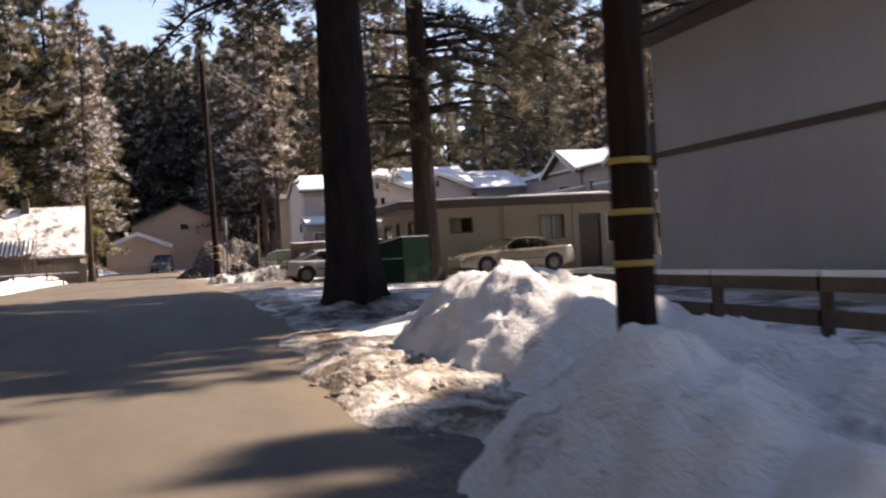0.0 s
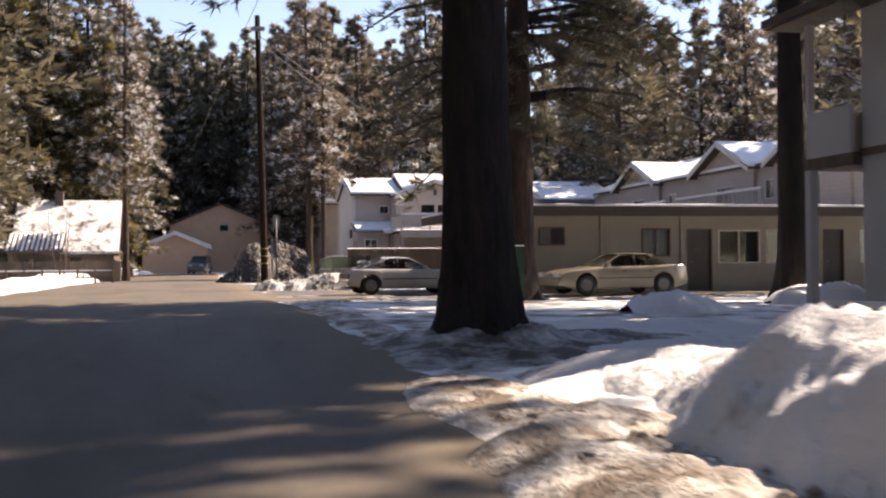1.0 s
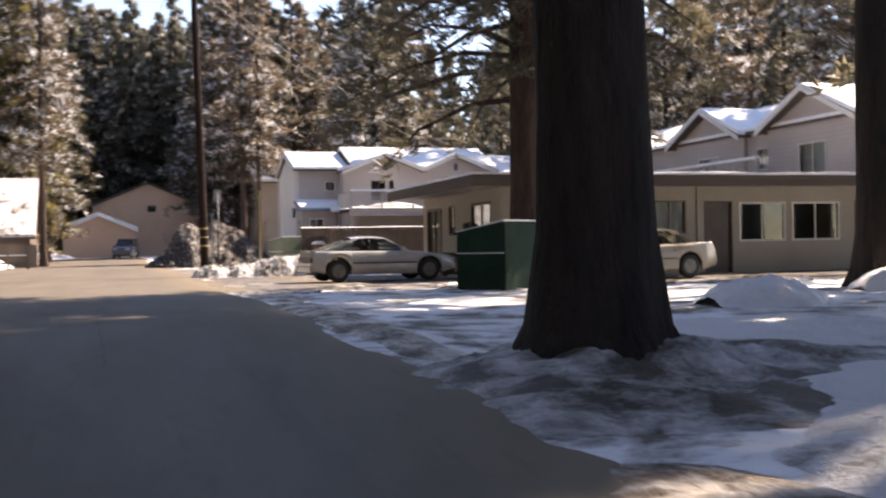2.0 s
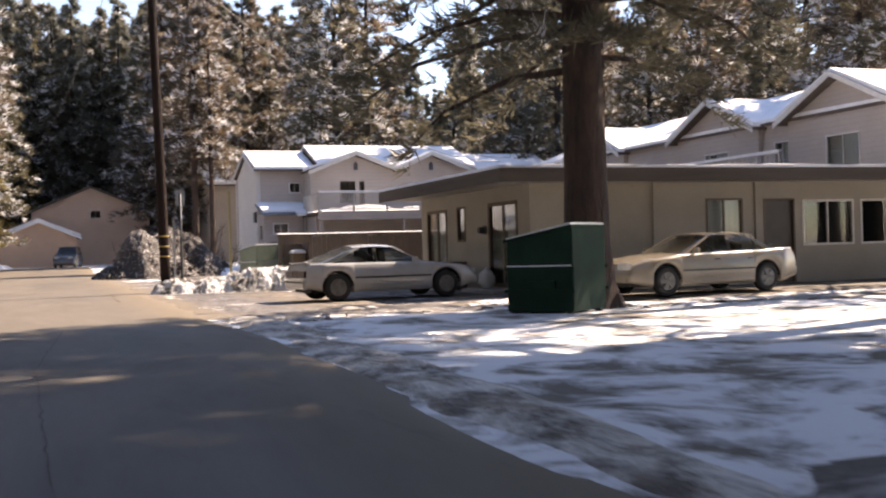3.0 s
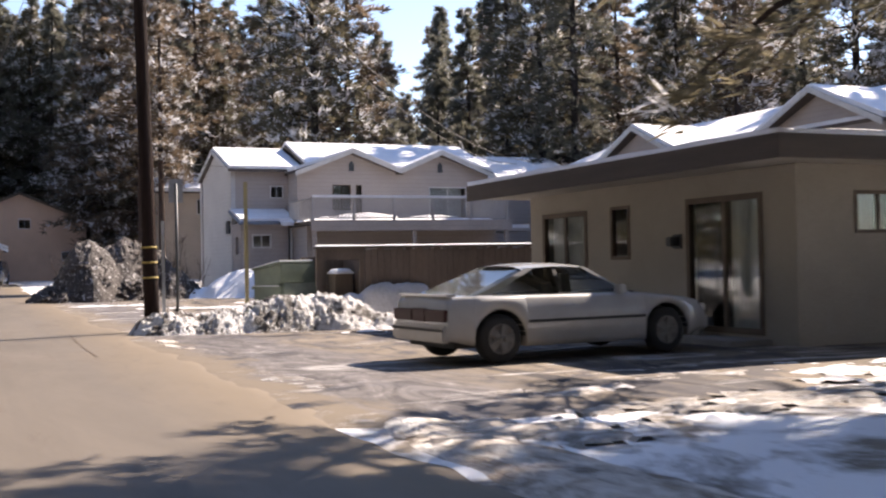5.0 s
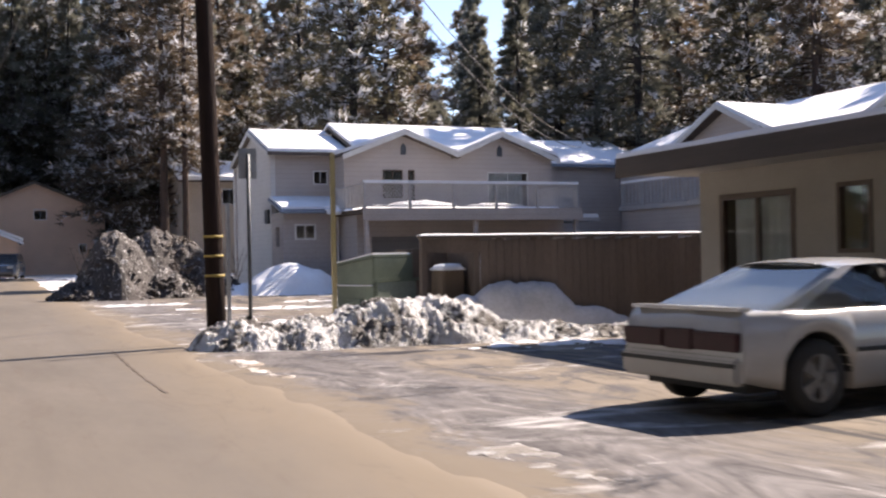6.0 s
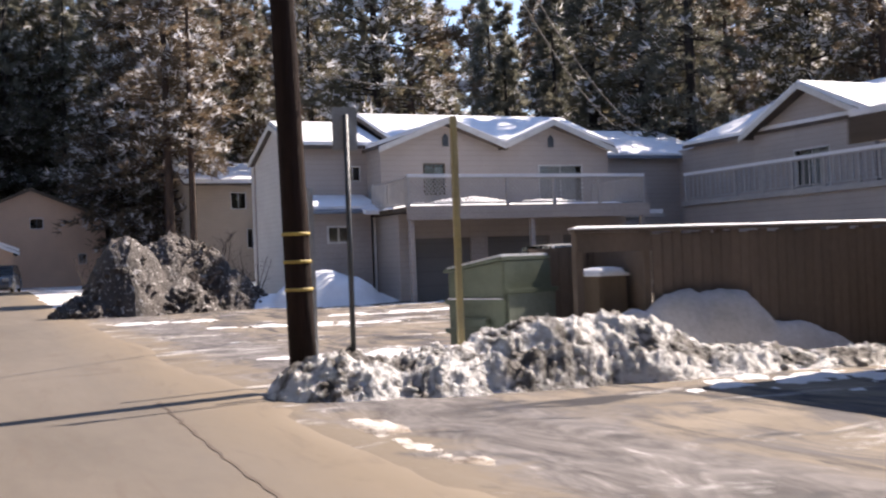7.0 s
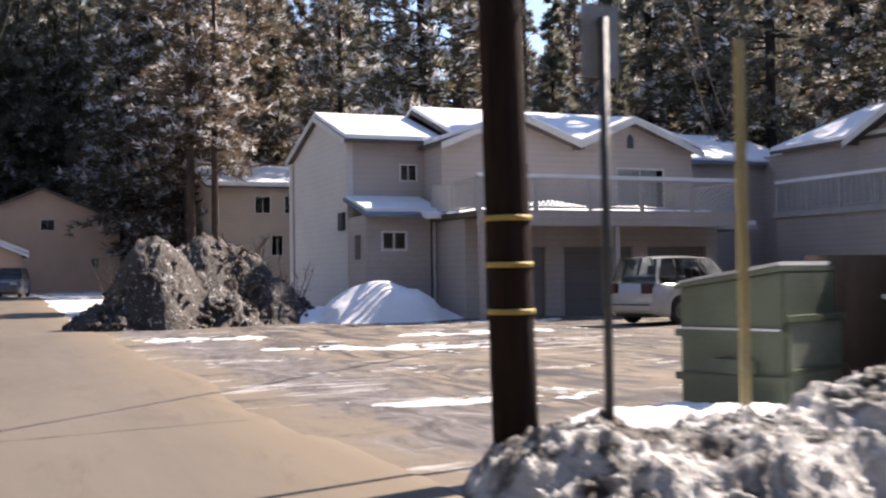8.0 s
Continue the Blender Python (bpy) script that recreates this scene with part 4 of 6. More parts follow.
part("soffit", boxes((10.65, -0.2, 5.45, 11.36, 22.8, 5.49)), WOOD, aroof, "brown boarded soffit")
part("gable", prism([(11.4, 5.6), (24.2, 5.6), (17.8, 7.6)], 20.6, 20.8, "y"), APT_STUCCO, apt)

# low board fence beside it
bf = thing("board_fence", "low weathered board fence with snow on its rails", "fence")
for k in range(6):
    y = 3.0 + 2.4 * k
    part("post", worn_box(6.95, y, -0.6, 7.07, y + 0.12, 0.5, 0.01), WOOD, bf)
for k in range(5):
    y = 3.0 + 2.4 * k
    for z0, z1 in ((-0.08, 0.1), (0.3, 0.46)):
        part("board", worn_box(6.91, y + 0.02, z0, 6.946, y + 2.5, z1, 0.006), WOOD, bf)
    part("snow_cap", boxes((6.9, y + 0.05, 0.464, 7.0, y + 2.38, 0.53)), SNOW, bf, "snow strip on the rail")

# ---- board fence and enclosure behind the parking lot ----
ef = thing("wooden_enclosure", "tall brown board enclosure with snow along its top", "fence")
x = 7.28
k = 0
while x < 14.0:
    b = part("board", boxes((x, 49.2, 0.0, x + 0.14, 49.225, 1.62 + 0.02 * ((k * 7) % 3))), FENCE_WOOD, ef)
    x += 0.15
    k += 1
for x in (6.2, 7.17, 8.3, 10.4, 12.5):
    part("post", boxes((x, 49.23, 0, x + 0.1, 49.33, 1.7)), FENCE_WOOD, ef)
part("header", boxes((6.2, 49.2, 1.42, 7.27, 49.228, 1.66)), FENCE_WOOD, ef)
for k in range(7):
    part("board", boxes((6.21 + 0.15 * k, 50.5, 0.0, 6.35 + 0.15 * k, 50.525, 1.5)), FENCE_WOOD, ef)
part("side_panel", boxes((7.2, 49.34, 0.0, 7.25, 50.5, 1.62)), FENCE_WOOD, ef)
part("top_rail", boxes((6.15, 49.17, 1.665, 14.0, 49.3, 1.71)), FENCE_WOOD, ef)
part("snow_cap", snow_slab(6.15, 49.16, 14.0, 49.32, 1.712, 0.035, 8, 0.08), SNOW, ef, "snow strip along the top")


# ---- poles, posts and wires ----
def wobble_tube(bm, x, y, z0, z1, r0, r1, lean=(0, 0), sides=14, rings=10, n=0.02, seed=0):
    pts, rad = [], []
    for k in range(rings + 1):
        f = k / rings
        pts.append((x + lean[0] * f, y + lean[1] * f, z0 + (z1 - z0) * f))
        rad.append(r0 + (r1 - r0) * f)
    return tube(bm, pts, rad, sides)


def utility_pole(x, y, z0, top, r, lean, zb):
    p = thing("utility_pole", "dark wooden utility pole with yellow bands", "pole", "utility poles")
    part("shaft", wobble_tube(bmesh.new(), x, y, z0, top, r, r * 0.7, lean), POLE_WOOD, p, "", True)
    for k in range(3):
        z = zb + k * 0.305
        f = (z - z0) / (top - z0)
        bm = bmesh.new()
        cx, cy = x + lean[0] * f, y + lean[1] * f
        tube(bm, [(cx, cy, z - 0.019), (cx, cy, z + 0.019)], [r + 0.004, r + 0.004], 18)
        part("reflector_band", bm, YELLOW, p, "yellow reflective band", True)
    return p


pole = utility_pole(2.77, 49.3, -0.1, 11.4, 0.155, (-0.25, 0.1), 1.127)
part("street_light", worn_box(2.2, 48.2, 10.55, 2.75, 48.5, 10.7, 0.03), GALV, pole)
part("light_arm", tube(bmesh.new(), [(2.55, 49.3, 10.4), (2.5, 48.4, 10.65)], [0.03, 0.03], 8), GALV, pole)
utility_pole(2.72, 3.4, -0.5, 11.0, 0.125, (0.0, 0.0), 0.826)
guy = part("metal_stake", boxes((3.08, 50.0, 0.0, 3.14, 50.05, 2.3)), GALV, None)
tagged(guy, "slim pale metal stake behind the pole", "post")


def wire(points, r=0.012, sag=0.5, name="overhead_wire"):
    bm = bmesh.new()
    for (a, b) in zip(points, points[1:]):
        a, b = Vector(a), Vector(b)
        pts = []
        for k in range(15):
            f = k / 14
            p = a.lerp(b, f)
            p.z -= sag * 4 * f * (1 - f)
            pts.append(p)
        tube(bm, pts, [r] * 15, 5)
    return tagged(part(name, bm, CABLE, None, "", True), "thin overhead service wire, greyed for its glint", "wire", "overhead wires")


wire([(2.55, 49.4, 10.3), (25.5, 77.5, 6.4)], 0.018, 1.7)
wire([(2.55, 49.4, 10.6), (26.2, 77.5, 6.6)], 0.018, 1.7)
wire([(2.8, 49.3, 3.55), (4.75, 49.5, 3.4)], 0.006, 0.04)
wire([(1.6, 49.4, 10.05), (-2.0, 115, 10.5)], 0.012, 1.2)
wire([(3.5, 49.4, 10.05), (2.72, 3.4, 10.6)], 0.012, 1.2)
wire([(1.6, 49.4, 10.05), (2.72, 3.4, 10.8)], 0.012, 1.2)

sp = thing("sign_post", "slim dark steel post with blank grey sign", "sign")
part("post", tube(bmesh.new(), [(3.2, 48.85, 0.0), (3.2, 48.85, 3.0)], [0.03, 0.03], 10), DARK_POST, sp, "", True)
part("sign_plate", worn_box(3.06, 48.885, 2.62, 3.34, 48.9, 3.09, 0.004), GALV, sp, "bare grey back of the sign plate")
yp = thing("marker_post", "tall pale yellow flat marker post", "post")
part("shaft", worn_box(4.71, 49.46, 0.1, 4.785, 49.52, 3.1, 0.008), surface("faded_yellow", (0.42, 0.34, 0.15), (0.34, 0.29, 0.16), 0.6, scale=3), yp)


# ---- waste containers ----
def waste_container(name, label, mat, m, w, d, zl, zh, lid_mat):
    """Low at the front (y = 0), high at the back (y = d), w wide."""
    c = new(name)
    c.matrix_basis = m
    tagged(c, label, "dumpster", "waste containers")
    bm = prism([(0, 0.1), (d, 0.1), (d, zh), (0, zl)], 0, w, "x")
    bmesh.ops.bevel(bm, geom=bm.edges[:], offset=0.015, segments=2, affect="EDGES")
    part("body", bm, mat, c)
    for z in (0.42, 0.8):
        part("rib", boxes((-0.035, -0.035, z, w + 0.035, -0.001, z + 0.06)), mat, c)
        part("rib", boxes((-0.035, 0.0, z, -0.001, d + 0.035, z + 0.06)), mat, c)
        part("rib", boxes((w + 0.001, 0.0, z, w + 0.035, d + 0.035, z + 0.06)), mat, c)
    part("snow_line", boxes((w + 0.004, 0.02, 0.864, w + 0.034, d - 0.02, 0.882)), SNOW, c, "snow on the side rib")
    s = (zh - zl) / d
    part("lid", prism([(-0.05, zl - 0.05 * s + 0.004), (d, zh + 0.004), (d, zh + 0.05), (-0.05, zl - 0.05 * s + 0.045)], -0.03, w + 0.03, "x"), lid_mat, c)
    part("lid_snow", prism([(d * 0.0, zl + 0.05), (d - 0.02, zh + 0.052), (d - 0.02, zh + 0.085), (0, zl + 0.07)], -0.01, w + 0.01, "x"), SNOW, c, "thin snow on the lid")
    for x in (-0.09, w):
        part("lift_pocket", boxes((x, d * 0.35, 0.5, x + 0.09, d * 0.75, 0.62)), mat, c)
    for x in (0.05, w - 0.15):
        for y in (0.05, d - 0.15):
            part("skid", boxes((x, y, 0.0, x + 0.1, y + 0.1, 0.11)), DARK_POST, c)
    return c


waste_container("dumpster", "dark green steel dumpster with sloping lid", GREEN_BIN,
                Matrix.Translation((7.97, 33.49, -0.07)) @ Matrix.Rotation(math.atan2(-0.66, -0.75), 4, "Z"), 1.5, 1.2, 1.28, 1.5, GREEN_BIN)
green_bin = scene.objects["dumpster"]
for k, (y, z0, z1) in enumerate([(0.16, 0.35, 1.25), (0.5, 0.2, 1.36), (0.92, 0.35, 1.42)]):
    arm = part("hinge_arm", worn_box(-0.13, y, z0, -0.037, y + 0.11, z1, 0.012), DARK_POST, green_bin, "dark steel lifting arm")
    part("arm_snow", worn_box(-0.125, y + 0.01, z1 + 0.003, -0.045, y + 0.1, z1 + 0.05, 0.015), SNOW, arm, "clump of snow on the arm")
part("cross_bar", worn_box(-0.19, 0.08, 0.62, -0.135, 1.12, 0.7, 0.01), DARK_POST, green_bin)
part("bar_snow", worn_box(-0.185, 0.3, 0.703, -0.14, 0.85, 0.735, 0.01), SNOW, green_bin)
pale_bin = waste_container("dumpster", "faded pale green dumpster with snow-edged lid", PALE_BIN,
                Matrix.Translation((6.98, 51.77, 0.0)) @ Matrix.Rotation(math.atan2(-0.38, -0.92), 4, "Z"), 1.85, 1.0, 1.22, 1.36, PALE_BIN)
# a panel in paler green laid over one face of the bin
PALER_GREEN = surface("paler_green", (0.3, 0.34, 0.28), (0.24, 0.28, 0.225), 0.6, scale=2.0, fine=18, bump=0.15)
panel = part("back_panel", worn_box(0.06, 1.004, 0.2, 1.79, 1.022, 0.93, 0.006), PALER_GREEN, pale_bin, "paler green panel")
part("panel_rib", boxes((0.0, 1.004, 0.935, 1.85, 1.04, 0.99)), PALE_BIN, panel)
part("panel_rib", boxes((0.06, 1.024, 0.5, 1.79, 1.045, 0.54)), PALE_BIN, panel)
crate = thing("crate", "brown wooden crate with a snow cap", "crate", at=(6.72, 49.55, 0))
part("box", worn_box(0, 0, 0, 0.4, 0.55, 1.12, 0.02), WOOD, crate)
part("snow_cap", snow_slab(-0.02, -0.02, 0.42, 0.57, 1.124, 0.1, 5, 0.07), SNOW, crate, "thick cap of snow", True)

# ---- snow piles ----
heap("snow_bank", [(3.5, 8.1, 1.3, 3.2, 1.28, 4), (4.6, 9.6, 2.0, 4.0, 0.95, 0), (2.6, 2.8, 1.15, 2.6, 0.9, 0), (3.2, 3.4, 1.3, 2.4, 0.74, 0), (3.7, 1.8, 1.35, 2.4, 0.78, 0), (4.3, 5.4, 2.0, 3.4, 0.7, 0), (5.6, 12.6, 3.0, 4.2, 0.5, 0)], OLD_SNOW, "tall ploughed snow bank, sandy along its foot", "snow bank", 0.055, 0.13, 1.7, 1.0, 1.35, gain=0.64)
heap("sandy_slush", [(2.55, 8.2, 1.25, 4.4, 0.31, 0), (2.3, 12.4, 0.9, 2.8, 0.16, 0)], SANDY_SNOW, "sand-stained slush along the road edge", "slush", 0.06, 0.055, 2.6, 14.0, 0.8)
GUTTER = patched("gutter_slush", (0.06, 0.052, 0.047), (0.14, 0.122, 0.105), (0.5, 0.48, 0.46), 2.0, 0.56, 0.72, fine=24, bump=1.0, depth=0.04, stretch=(1, 0.5, 1))
heap("gutter_slush", [(1.95, 2.6, 1.1, 3.2, 0.12, 0), (2.1, 5.2, 0.8, 2.0, 0.1, 0)], GUTTER, "dark wet slush in the gutter below the bank", "slush", 0.06, 0.06, 2.6, 23.0, 0.7)
heap("trodden_snow", [(4.5, 13.1, 2.1, 2.0, 0.17, 0), (6.4, 16.4, 1.9, 1.6, 0.12, 0), (7.2, 20.4, 2.2, 2.2, 0.1, 0)], OLD_SNOW, "flat trodden snow between road and tree", "snow", 0.07, 0.07, 1.8, 41.0, 0.55)
heap("dirty_snow_berm", [(3.1, 48.7, 0.9, 0.9, 0.44, 0), (4.1, 48.5, 1.1, 0.9, 0.46, 0), (5.2, 48.4, 1.3, 1.0, 0.72, 0), (6.2, 48.3, 1.1, 0.95, 0.68, 0), (7.5, 48.0, 1.6, 0.7, 0.3, 0), (8.8, 47.6, 1.4, 0.5, 0.2, 0)], DIRTY_SNOW, "lumpy berm of dirty ploughed snow", "snow berm", 0.028, 0.1, 3.6, 4.0, 0.8, gain=0.74)
heap("snow_mound", [(6.95, 49.1, 0.6, 0.42, 0.72, 0), (7.55, 49.15, 0.85, 0.4, 0.92, 0), (8.3, 49.15, 0.95, 0.4, 0.93, 0), (9.2, 49.15, 1.1, 0.36, 0.46, 0)], SHADE_GREY_SNOW, "smooth snow pile against the enclosure, greyed for shade", "snow pile", 0.04, 0.05, 2.4, 2.0, 0.8, back=49.19)
heap("brush_mound", [(3.75, 73.8, 1.6, 1.5, 2.5, 0), (2.8, 73.5, 1.4, 1.3, 0.85, 0), (5.5, 75.4, 2.3, 1.8, 2.7, 0), (5.4, 73.9, 1.6, 1.2, 1.2, 0), (7.1, 74.9, 1.7, 1.5, 1.35, 0), (8.3, 75.2, 1.3, 1.1, 0.5, 0)], BRUSH_HEAP, "dark steep heap of soil, branches and old snow", "soil heap", 0.06, 0.17, 2.2, 6.0, 1.0, gain=0.75)


def twig_mess(name, cx, cy, rx, ry, h, count, seed, ln, mat, label):
    """Loose sticks lying criss-cross over a heap."""
    r = random.Random(seed)
    bm = bmesh.new()
    for _ in range(count):
        a, q = r.uniform(0, 6.28), math.sqrt(r.random())
        x, y = cx + rx * q * math.cos(a), cy + ry * q * math.sin(a)
        z = h * (1 - q) * r.uniform(0.7, 1.15) + 0.05
        d = Vector((r.uniform(-1, 1), r.uniform(-1, 1), r.uniform(-0.3, 0.8))).normalized() * r.uniform(0.4, 1.0) * ln
        p = Vector((x, y, z + ground_z(x, y)))
        tube(bm, [p - d * 0.5, p + Vector((r.uniform(-1, 1), r.uniform(-1, 1), 0)) * 0.08, p + d * 0.5], [0.032, 0.024, 0.008], 4, False)
    ob = part(name, bm, mat, None)
    return tagged(ob, label, "branches", "", "stuff")


def clods(name, rows, count, seed, mat, label, smallest=0.05, largest=0.22):
    """Rough lumps lying on a heap: rows of (x, y, radius_x, radius_y, height)."""
    r = random.Random(seed)
    bm = bmesh.new()
    for _ in range(count):
        x0, y0, rx, ry, h = r.choice(rows)
        a, q = r.uniform(0, 6.28), math.sqrt(r.random())
        x, y = x0 + rx * q * math.cos(a), y0 + ry * q * math.sin(a)
        size = smallest + (largest - smallest) * r.random() ** 2.2
        z = ground_z(x, y) + h * (1 - q) ** 0.75 * (1 + 0.6 * q) + size * 0.1
        got = bmesh.ops.create_icosphere(bm, subdivisions=2 if size > 0.13 else 1, radius=size)
        s = r.uniform(0, 50)
        k = Vector((r.uniform(0.8, 1.4), r.uniform(0.8, 1.3), r.uniform(0.55, 0.9)))
        for v in got["verts"]:
            d = v.co.normalized()
            f = 1 + 0.55 * noise.noise(d * 1.6 + Vector((s, 0, 0))) + 0.25 * noise.noise(d * 4 + Vector((0, s, 0)))
            v.co = Vector((v.co.x * k.x, v.co.y * k.y, v.co.z * k.z)) * f + Vector((x, y, z))
    ob = part(name, bm, mat, None, "", True)
    return tagged(ob, label, "snow lumps", "", "stuff")


BERM = [(3.1, 48.7, 0.8, 0.8, 0.4), (4.1, 48.5, 1.0, 0.8, 0.42), (5.2, 48.4, 1.2, 0.9, 0.68), (6.2, 48.3, 1.0, 0.9, 0.64), (7.5, 48.0, 1.5, 0.65, 0.27), (8.8, 47.6, 1.3, 0.45, 0.16)]
clods("snow_clods", BERM, 1500, 3, DIRTY_SNOW, "loose lumps of dirty ploughed snow", 0.01, 0.07)
heap("snow_mound", [(4.4, 49.8, 1.6, 0.9, 0.36, 0), (3.65, 49.7, 0.75, 0.7, 0.3, 0)], SNOW, "clean white snow behind the dirty berm", "snow pile", 0.06, 0.06, 2.0, 77.0, 0.7)
clods("snow_clods", [(2.5, 8.2, 1.1, 4.2, 0.27), (2.1, 7.0, 0.7, 2.6, 0.1)], 900, 4, SANDY_SNOW, "small sandy lumps of slush by the road", 0.012, 0.06)
clods("soil_clods", [(3.75, 73.8, 1.5, 1.4, 2.2), (2.8, 73.5, 1.4, 1.3, 0.7), (5.5, 75.4, 2.2, 1.7, 2.5), (5.4, 73.9, 1.6, 1.2, 1.0), (7.1, 74.9, 1.6, 1.4, 1.2), (3.4, 72.9, 2.0, 0.6, 0.1)], 1700, 6, BRUSH_HEAP, "dark lumps of soil and snow on the heap", 0.03, 0.13)
twig_mess("branch_litter", 5.9, 75.0, 2.8, 1.6, 2.5, 420, 5, 0.8, TWIG, "bare broken branches over the heap")
heap("snow_mound", [(10.4, 73.8, 2.1, 1.5, 1.25, 0), (8.8, 74.4, 1.6, 1.0, 0.5, 0), (11.8, 74.0, 1.5, 0.9, 0.4, 0)], SNOW, "clean snow pile in front of the townhouse", "snow pile", 0.15, 0.12, 1.0, 8.0, 0.9)
heap("snow_mound", [(9.6, 25.0, 1.0, 0.9, 0.42, 0), (10.3, 25.4, 0.8, 0.7, 0.25, 0)], SNOW, "low rounded snow mound in the lot", "snow pile", 0.07, 0.1, 2.2, 9.0, 0.8)
heap("snow_mound", [(14.4, 27.5, 1.2, 1.0, 0.42, 0)], SNOW, "snow heaped by a pine trunk", "snow pile", 0.08, 0.1, 2.0, 10.0, 0.8)
heap("snow_mound", [(12.2, 22.9, 0.9, 0.8, 0.6, 0)], SNOW, "snow heaped under the balcony post", "snow pile", 0.07, 0.1, 2.0, 13.0, 0.8)
LITTER = patched("needle_litter", (0.055, 0.043, 0.034), (0.13, 0.108, 0.088), (0.72, 0.71, 0.71), 1.5, 0.44, 0.66, fine=24, bump=0.9, depth=0.04)
heap("trunk_mound", [(3.9, 18.2, 2.4, 2.0, 0.34, 0), (3.4, 16.9, 2.0, 1.5, 0.2, 20), (5.4, 18.8, 2.2, 1.5, 0.16, 0)], LITTER, "needle litter and thin old snow round the trunk", "soil mound", 0.06, 0.07, 2.4, 11.0, 1.5)
for k, (cx, cy, rx, ry, h, tr) in enumerate([(4.9, 36.0, 0.8, 0.5, 0.12, 0), (6.5, 34.6, 1.8, 0.6, 0.07, 10), (3.3, 34.2, 0.9, 0.7, 0.06, 0), 
                                             (6.6, 36.6, 1.3, 0.5, 0.06, -5), (5.2, 34.9, 0.9, 0.4, 0.06, 0), (7.4, 37.6, 1.6, 0.4, 0.05, 8), (5.0, 54.0, 2.2, 0.6, 0.06, 0),
                                             (8.0, 57.0, 3.0, 0.5, 0.05, 0), (4.2, 57.6, 1.4, 0.5, 0.07, 0), (3.4, 60.5, 1.2, 0.6, 0.06, 0), (9.5, 63.0, 3.5, 0.8, 0.06, 0), (12.5, 70.5, 3.0, 0.7, 0.08, 0),
                                             (2.7, 38.5, 0.35, 1.2, 0.05, 0), (14.0, 33.2, 4.0, 0.7, 0.06, 0), (19.5, 33.5, 3.2, 0.7, 0.06, 0)]):
    snow_patch("snow_patch", cx, cy, rx, ry, h, 20.0 + k, tr)
for k, (cx, cy, rx, ry, tr) in enumerate([(6.6, 62.2, 2.8, 1.1, -25), (3.7, 67.2, 1.9, 1.0, 0), (10.5, 66.0, 3.2, 1.0, 5), (13.0, 71.2, 3.6, 0.8, 0), (4.3, 53.6, 1.8, 0.6, -10), (7.9, 46.6, 2.2, 0.8, -8), (8.6, 36.2, 1.6, 0.8, 12)]):
    snow_patch("snow_patch", cx, cy, rx, ry, 0.1, 60.0 + k, tr, OLD_SNOW)
heap("road_edge_ridge", [(2.75, 25.0, 0.45, 6.5, 0.05, 0), (2.8, 32.0, 0.5, 3.5, 0.06, 0), (2.55, 45.5, 0.3, 3.0, 0.05, 0)], SANDY_SNOW, "low ridge of sandy slush along the road", "slush", 0.06, 0.05, 2.8, 31.0, 0.6)
heap("roadside_snow", [(-8.6, 60, 1.6, 12, 0.5, 0), (-9.0, 84, 2.4, 12, 0.7, 0), (-8.4, 40, 1.4, 9, 0.4, 0), (-6.5, 112, 3.0, 4, 0.6, 0)], OLD_SNOW, "ploughed snow along the far road edge", "snow bank", 0.35, 0.2, 0.8, 12.0, 0.8)


# ---- small things by the low building ----
def wall_bench():
    b = thing("bench", "narrow dark wooden bench against the wall", "bench")
    part("seat", worn_box(9.72, 43.0, 0.70, 10.1, 44.45, 0.76, 0.01), TRIM, b)
    for y in (43.05, 44.33):
        part("leg", worn_box(9.75, y, 0.02, 9.82, y + 0.07, 0.70, 0.008), TRIM, b)
        part("leg", worn_box(10.02, y, 0.02, 10.09, y + 0.07, 0.70, 0.008), TRIM, b)


def planter(x, y, s, label):
    p = thing("planter", label, "planter", "planters", (x, y, 0.03))
    bm = bmesh.new()
    tube(bm, [(0, 0, 0), (0, 0, 0.26 * s), (0, 0, 0.3 * s)], [0.12 * s, 0.17 * s, 0.18 * s], 14)
    part("pot", bm, TRIM, p, "brown clay pot", True)
    bm = bmesh.new()
    r = random.Random(int(x * 100))
    for _ in range(70):
        tuft(bm, Vector((r.uniform(-0.12, 0.12), r.uniform(-0.12, 0.12), 0.32)) * s, Vector((r.uniform(-0.5, 0.5), r.uniform(-0.5, 0.5), 1)), 0.28 * s, r, 3, 0.012)
    tagged(part("foliage", bm, NEEDLE_DARK, p, "dry dark stems"), kind="stuff")


def tuft(bm, p, d, size, rnd, blades, width):
    """A spray of narrow needle blades round the direction d."""
    for _ in range(blades):
        v = (d + Vector((rnd.uniform(-1, 1), rnd.uniform(-1, 1), rnd.uniform(-0.7, 0.9))) * 0.9).normalized() * size * rnd.uniform(0.6, 1.1)
        s = v.cross(Vector((rnd.uniform(-1, 1), rnd.uniform(-1, 1), rnd.uniform(-1, 1)))).normalized() * width
        q = p + Vector((rnd.uniform(-1, 1), rnd.uniform(-1, 1), rnd.uniform(-1, 1))) * size * 0.2
        bm.faces.new((bm.verts.new(q - s * 0.9), bm.verts.new(q + v), bm.verts.new(q + s * 0.9 + v * 0.2)))


wall_bench()
planter(9.6, 42.3, 1.2, "brown planter with dry stems by the door")
planter(9.75, 42.7, 0.9, "small planter with dry stems by the wall")
bag = bmesh.new()
got = bmesh.ops.create_icosphere(bag, subdivisions=3, radius=0.2)
for v in got["verts"]:
    d = v.co.normalized()
    v.co = Vector((v.co.x, v.co.y * 0.9, v.co.z * 1.3)) * (1 + 0.35 * noise.noise(d * 2.3)) + Vector((9.85, 40.95, 0.33))
